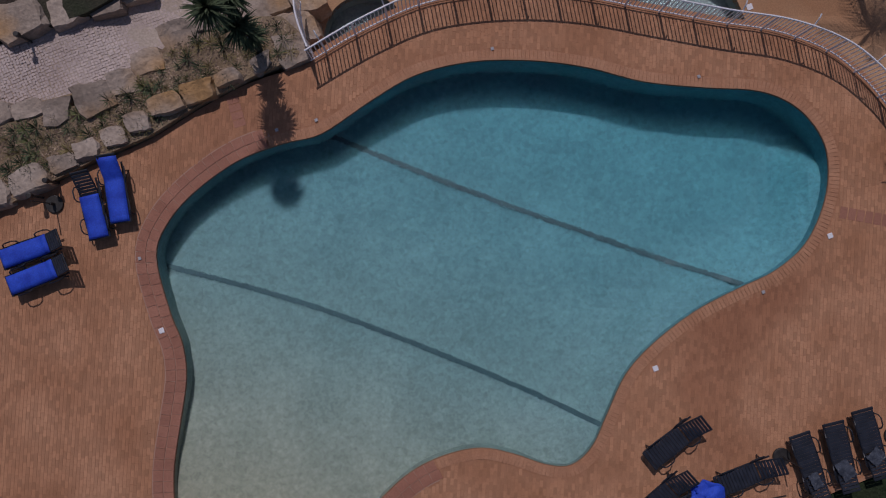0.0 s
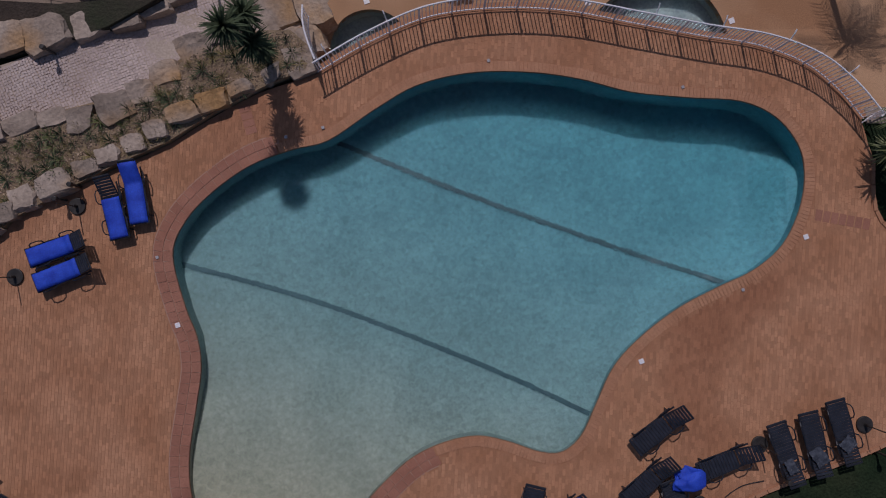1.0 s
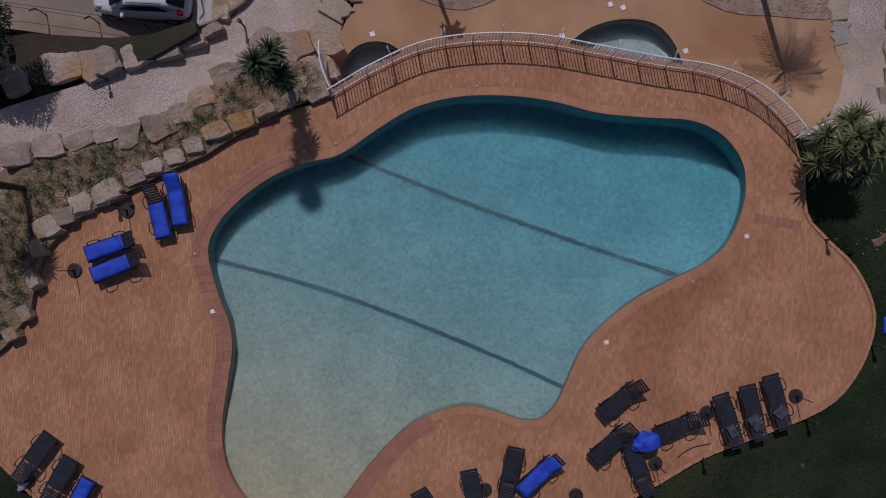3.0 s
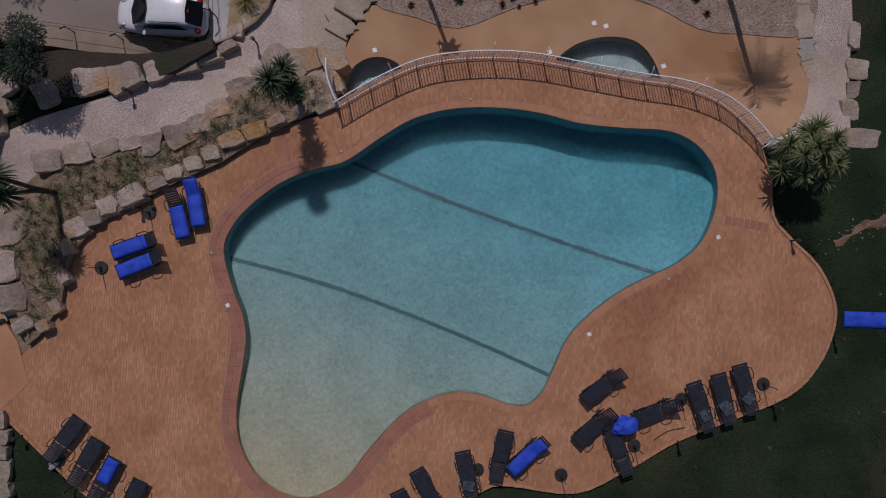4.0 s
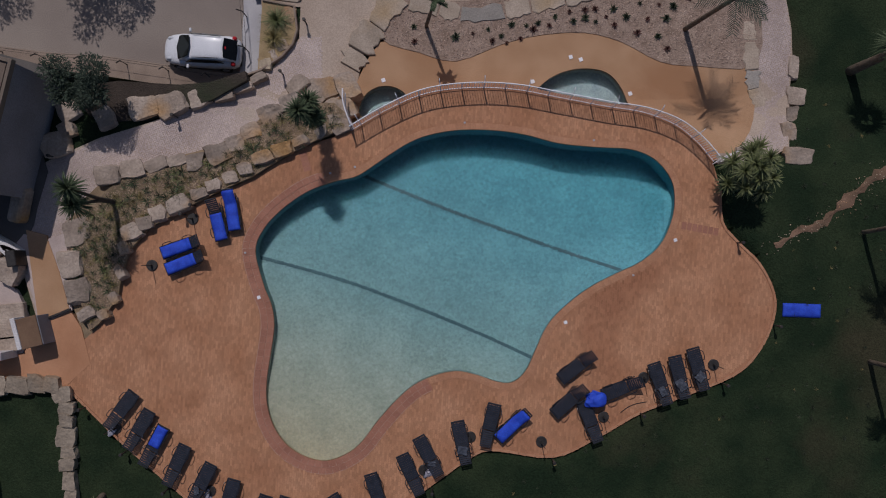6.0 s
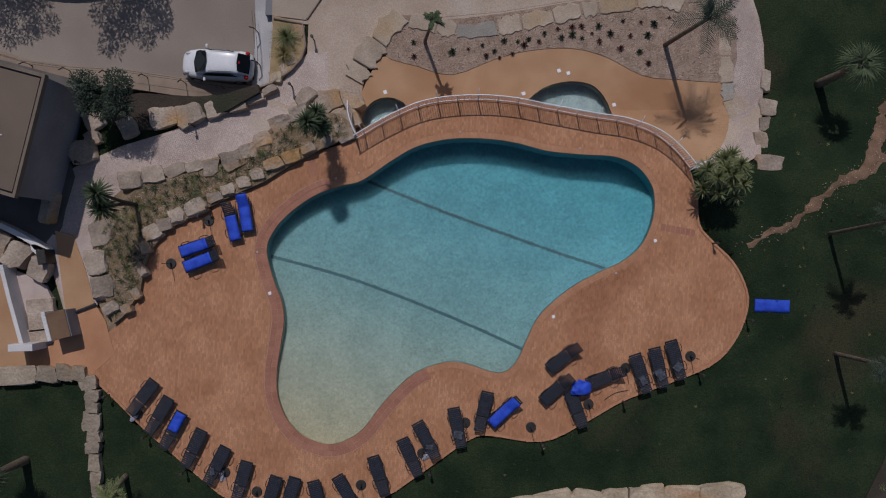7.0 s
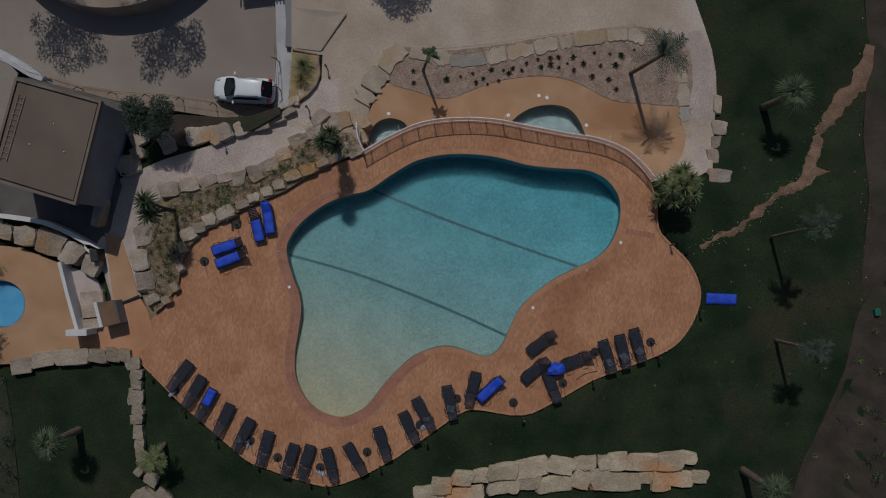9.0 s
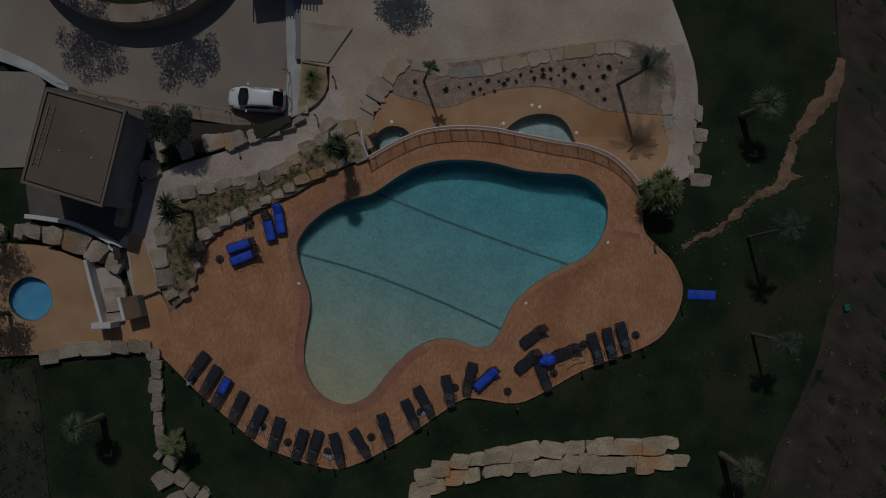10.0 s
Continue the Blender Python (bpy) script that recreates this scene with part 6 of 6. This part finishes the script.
wall_along("wall_white_curved", smooth_line([(-24.03, 2.18), (-22.5, 1.98), (-21.15, 1.71), (-19.73, 1.09), (-18.27, 0.21), (-18.95, 0.45), (-18.4, -0.07)], 4), -0.3, 0.6, 0.26, "plaster", "low white curved garden wall")
bm = bmesh.new()
box(bm, 0.65, 1.6, 0.75, pose(0, 0, 0, 4, -6), 0.12)
slab_rock = tagged(link_mesh("standing_boulder", bm, M["rock"]), "long pale boulder beside the building's yard", "boulder", "boulders by the building")
slab_rock.matrix_basis = pose(*(-18.18, 2.34), -0.05, 0, 0, -14)

# ---------------------------------------------------------------- western terrace
round_c = (-23.98, -2.81)
ROUND = [(round_c[0] + 1.32 * math.cos(a), round_c[1] + 1.32 * math.sin(a)) for a in np.linspace(0, 2 * math.pi, 14, endpoint=False)]
tagged(sheet("terrace_west", WEST_DECK, flat(0.0), M["terrace"], [smooth_line(ROUND, 5, True)], 1.5, 0.3), "orange paved paddling pool terrace", "terrace", kind="structure")
paddling_pool("round_pool", ROUND, 0.0, 0.4, "blue_basin", "small round bright blue paddling pool")
COURT = [(-20.31, -0.64), (-19.28, -1.03), (-18.58, -1.48), (-18.0, -2.82), (-17.68, -2.72), (-18.17, -0.0), (-18.58, 0.64), (-18.27, 1.02), (-17.21, 0.8), (-16.25, 1.11), (-16.4, -0.65), (-16.08, -2.41), (-17.52, -3.04), (-18.31, -4.32), (-19.53, -4.48)]
tagged(sheet("court_west", COURT, flat(0.03), M["cobble"], (), 1.0, 0.3), "small white cobbled court by the steps", "court", kind="structure")
RAMP = [(-18.14, 1.21), (-17.24, 0.96), (-16.66, -0.65), (-16.21, -2.31), (-17.58, -2.92), (-17.81, -1.28)]
tagged(sheet("ramp", RAMP, flat(0.06), M["terrace"], (), 1.0, 0.3), "orange paved ramp down to the pool deck", "ramp", kind="structure")
LANDING = [(-17.58, -2.92), (-16.21, -2.38), (-15.69, -3.21), (-15.27, -4.81), (-16.64, -6.08), (-19.26, -5.76), (-19.52, -4.54), (-18.25, -4.32)]
tagged(sheet("landing", LANDING, flat(0.012), M["paver"], (), 1.0, 0.3), "orange paved landing beside the gate", "landing", kind="structure")
wall_along("wall_white_court", [(-20.25, -0.44), (-19.81, -2.19), (-19.24, -4.22)], -0.2, 0.9, 0.2, "plaster", "white rendered garden wall")
wall_along("wall_white_end", [(-19.7, -4.35), (-18.55, -4.32)], -0.2, 1.2, 0.34, "plaster", "end block of the white garden wall")
# raised dark strip, added in place of the shadow at the step
wall_along("step_riser", [(-17.56, -2.91), (-16.13, -2.37)], 0.0, 0.16, 0.1, "dark_metal", "dark strip standing in for a paved step's shadow", "step")
bm = bmesh.new()
M["wood_roof"] = material("brown_board_roof", (0.13, 0.075, 0.045), (0.19, 0.115, 0.07), 1.5, 30, 0.85)
hut = thing("pump_house", "small pump house with a flat brown roof and white side", "pump house")
box(bm, 0.98, 1.3, 0.95, pose(-17.46, -3.3, 0, 0, 0, 14), 0.02)
part("wall", bm, M["facade"], hut)
bm = bmesh.new()
box(bm, 0.9, 1.34, 0.06, pose(-17.45, -3.29, 0.95, 0, 0, 14), 0.015)
part("roof", bm, M["wood_roof"], hut)
bm = bmesh.new()
box(bm, 0.2, 1.42, 1.06, pose(-18.0, -3.36, 0, 0, 0, 14.5), 0.02)
part("side_wall", bm, M["plaster"], hut, "white rendered side wall")
for x, y, sx, sy in [(-18.69, -2.87, 1.28, 1.59), (-18.91, -3.89, 1.28, 0.7)]:
    bm = bmesh.new()
    box(bm, sx, sy, 0.35, pose(x, y, -0.02, 0, 0, 6), 0.04)
    tagged(link_mesh("stone_step", bm, M["rock"]), "mossy flat stone step in the court", "step", "stone steps")
# plain dark box in place of a black box lamp
bm = bmesh.new()
box(bm, 0.42, 0.7, 0.9, pose(*(-18.33, -0.07), 0.0, 0, 0, 10), 0.03)
tagged(link_mesh("dark_box", bm, M["dark_metal"]), "black box lamp by the white wall, built as a plain dark box", "cabinet")
for k, (x, y) in enumerate([(-25.3, -3.7), (-25.7, 0.9)]):
    broad_tree("leafy tree at the edge of the western terrace", (x, y, -0.1), 1.6, lobes(11, 1.2, 1.9, 3.2, 80 + k), 83 + k, "leaf_olive", 0.14, 330)

# ---------------------------------------------------------------- eastern lawn
def ragged(name, line, widths, mat, label, seed, lift=0.03, category="ground"):
    """A strip of ground along a line whose edges wander."""
    pts, ahead = even(smooth_line(line, 6), 0.25)
    rng = np.random.default_rng(seed)
    n = len(pts)
    wd = np.interp(np.linspace(0, 1, n), np.linspace(0, 1, len(widths)), widths)
    side = np.stack([-ahead[:, 1], ahead[:, 0]], 1)
    wander = np.array([[0.22 * noise.noise(Vector((x * 1.1, y * 1.1, h))) + 0.26 * noise.noise(Vector((x * 3.7, y * 3.7, h))) for h in (0.0, 9.0)] for x, y in pts])
    a = pts + side * (wd * 0.5 + wander[:, 0])[:, None]
    b = pts - side * (wd * 0.5 + wander[:, 1])[:, None]
    bm = bmesh.new()
    rows = []
    for p, m, q in zip(a, pts, b):
        rows.append([bm.verts.new((*v, float(terrain(*v)) + h)) for v, h in ((p, lift * 0.5), (m, lift + 0.02), (q, lift * 0.5))])
    for r, s in zip(rows, rows[1:]):
        for i in (0, 1):
            bm.faces.new((r[i], r[i + 1], s[i + 1], s[i]))
    bmesh.ops.recalc_face_normals(bm, faces=bm.faces[:])
    if sum(f.normal.z for f in bm.faces) < 0:
        bmesh.ops.reverse_faces(bm, faces=bm.faces[:])
    return tagged(link_mesh(name, bm, M[mat]), label, category, kind="structure")


ragged("dirt_track", [(15.5, 0.3), (17.82, 1.43), (19.96, 3.2), (21.65, 4.13), (22.29, 5.19), (23.15, 7.2), (24.23, 8.8), (25.4, 9.9), (26.2, 12.2)], [0.25, 0.3, 0.35, 0.55, 0.8, 0.5, 0.95, 1.0, 0.8], "dirt", "eroded bare earth gully across the lawn", 4)
ragged("dirt_spill", [(21.9, 5.0), (22.7, 4.6), (23.3, 4.7)], [0.2, 0.45, 0.1], "dirt", "washed earth spilling from the gully", 6, 0.035)
SOIL = [(25.36, 19.71), (25.61, 15.52), (25.94, 11.69), (25.49, 6.82), (25.27, 3.35), (24.64, -3.24), (23.76, -6.69), (22.36, -9.8), (21.31, -11.87), (19.9, -16.34), (39.61, -16.36), (39.92, 19.71)]
tagged(sheet("soil_bank", SOIL, lambda x, y: terrain(x, y) + 0.06 + 0.1 * np.sin(x * 3.1) * np.sin(y * 2.3), M["soil"], (), 0.8, 0.2), "dark bare soil bank beyond the lawn", "ground", kind="structure")
stones = []
rng_s = np.random.default_rng(14)
edge_pts, _ = even(smooth_line([(25.2, 15.52), (25.59, 12.03), (25.36, 6.82), (25.06, 3.35), (24.47, -3.24)], 5), 0.16)
for (x, y) in edge_pts:
    if rng_s.random() < 0.22:
        stones.append((x + rng_s.normal(0, 0.3), y, rng_s.uniform(0.02, 0.045)))
gully_pts, _ = even(smooth_line([(15.5, 0.3), (17.82, 1.43), (19.96, 3.2), (21.65, 4.13), (22.29, 5.19), (23.15, 7.2), (24.23, 8.8), (25.4, 9.9)], 5), 0.1)
for (x, y) in gully_pts:
    for _ in range(2):
        stones.append((x + rng_s.normal(0, 0.3), y + rng_s.normal(0, 0.3), rng_s.uniform(0.012, 0.035)))
vs, fs = [], []
for x, y, r in stones:
    z = float(terrain(x, y)) + 0.04
    k = len(vs)
    for a in range(5):
        vs.append((x + r * math.cos(a * 1.2566) * rng_s.uniform(0.7, 1.2), y + r * math.sin(a * 1.2566) * rng_s.uniform(0.7, 1.2), z))
    vs.append((x, y, z + r * 0.8))
    fs += [(k + a, k + (a + 1) % 5, k + 5) for a in range(5)]
tagged(data_mesh("loose_stones", vs, fs, M["rock_pale"]), "scattered small pale stones along the gully and bank", "stones", kind="stuff")
bm = bmesh.new()
box(bm, 0.32, 0.4, 0.22, None, 0.025)
M["green"] = material("green_plastic", (0.015, 0.11, 0.075), (0.02, 0.15, 0.10), 3, 40, 0.5, 0.1, 0.002)
crate = tagged(link_mesh("crate", bm, M["green"]), "small green plastic crate on dark soil", "crate")
crate.matrix_basis = pose(*(25.55, -3.37), 0.0, 0, 0, 8)

# low scrub on the bank, in the south-east and south-west corners
for name, poly, count, mat, seed in (("shrub", [(25.77, -6.68), (28.55, -5.3), (30.55, -15.63), (25.03, -15.62), (23.67, -12.87)], 16, "leaf_olive", 31), ("shrub", [(-27.93, -8.34), (-23.81, -8.34), (-23.11, -12.11), (-22.75, -15.54), (-27.89, -15.53)], 12, "leaf_olive", 32)):
    for k, (x, y) in enumerate(scatter(poly, count, seed, 0.9, 0.1)):
        rr = random.Random(seed * 10 + k)
        bm = bmesh.new()
        leafy_crown(bm, [(rr.uniform(-0.3, 0.3), rr.uniform(-0.3, 0.3), rr.uniform(0.15, 0.4), rr.uniform(0.28, 0.5)) for _ in range(3)], rr, 0.10, 170)
        ob = tagged(link_mesh(name, bm, M[mat]), "low olive-green scrub bush on rough ground", "shrub", "scrub bushes")
        ob.location = (x, y, float(terrain(x, y)) + 0.05)
SCRUB = [(-31.37, -7.31), (-23.82, -6.97), (-23.4, -9.37), (-22.75, -15.54), (-31.32, -15.53)]
tagged(sheet("rough_ground", SCRUB, lambda x, y: terrain(x, y) + 0.05, M["scrub"], (), 1.0, 0.2), "rough dry ground with sparse weeds", "ground", kind="structure")
weeds = scatter(SCRUB, 120, 77, 0.35, 0.05) + scatter(SOIL, 60, 78, 0.8, 0.2)
tufts("weed_clump", "pale olive weed clump on the dark soil bank", [(x, y, float(terrain(x, y)) + 0.05) for x, y in scatter(SOIL[5:11], 40, 91, 0.7, 0.3)], "leaf_pale", 0.35, 40, "weeds", 19, 0.03)
tufts("weed", "dull green weed on rough ground", [(x, y, float(terrain(x, y)) + 0.05) for x, y in weeds], "leaf_dark", 0.25, 16, "weeds", 9, 0.04)
lawn_zone = np.array([(12.5, 3.5), (24.0, 12.0), (23.0, -10.0), (8.0, -11.0), (-6.0, -13.5), (2.0, -10.5), (9.0, -7.5), (14.0, -5.0), (16.5, -1.0)])
tufts("grass_tuft", "taller dull grass tuft on the lawn", [(x, y, float(terrain(x, y))) for x, y in scatter(lawn_zone, 130, 61, 0.6, 0.3)], "leaf_dark", 0.16, 22, "lawn tufts", 15, 0.015)
tufts("dry_grass_tuft", "dry straw-coloured grass tuft beside the deck edge", [(x, y, float(terrain(x, y))) for x, y in scatter(lawn_zone, 30, 62, 0.8, 0.1)], "dry", 0.11, 22, "lawn tufts", 16, 0.015)
bm = bmesh.new()
tube(bm, [(x, y, 0.025) for x, y in smooth_line([(8.55, -7.16), (8.84, -6.95), (9.17, -6.79), (9.73, -6.68)], 5)], 0.016, 5)
tagged(link_mesh("hose", bm, M["dark_metal"]), "thin dark hose lying on the deck edge", "hose")
make_gravel()
make_paving()
make_cobbles()
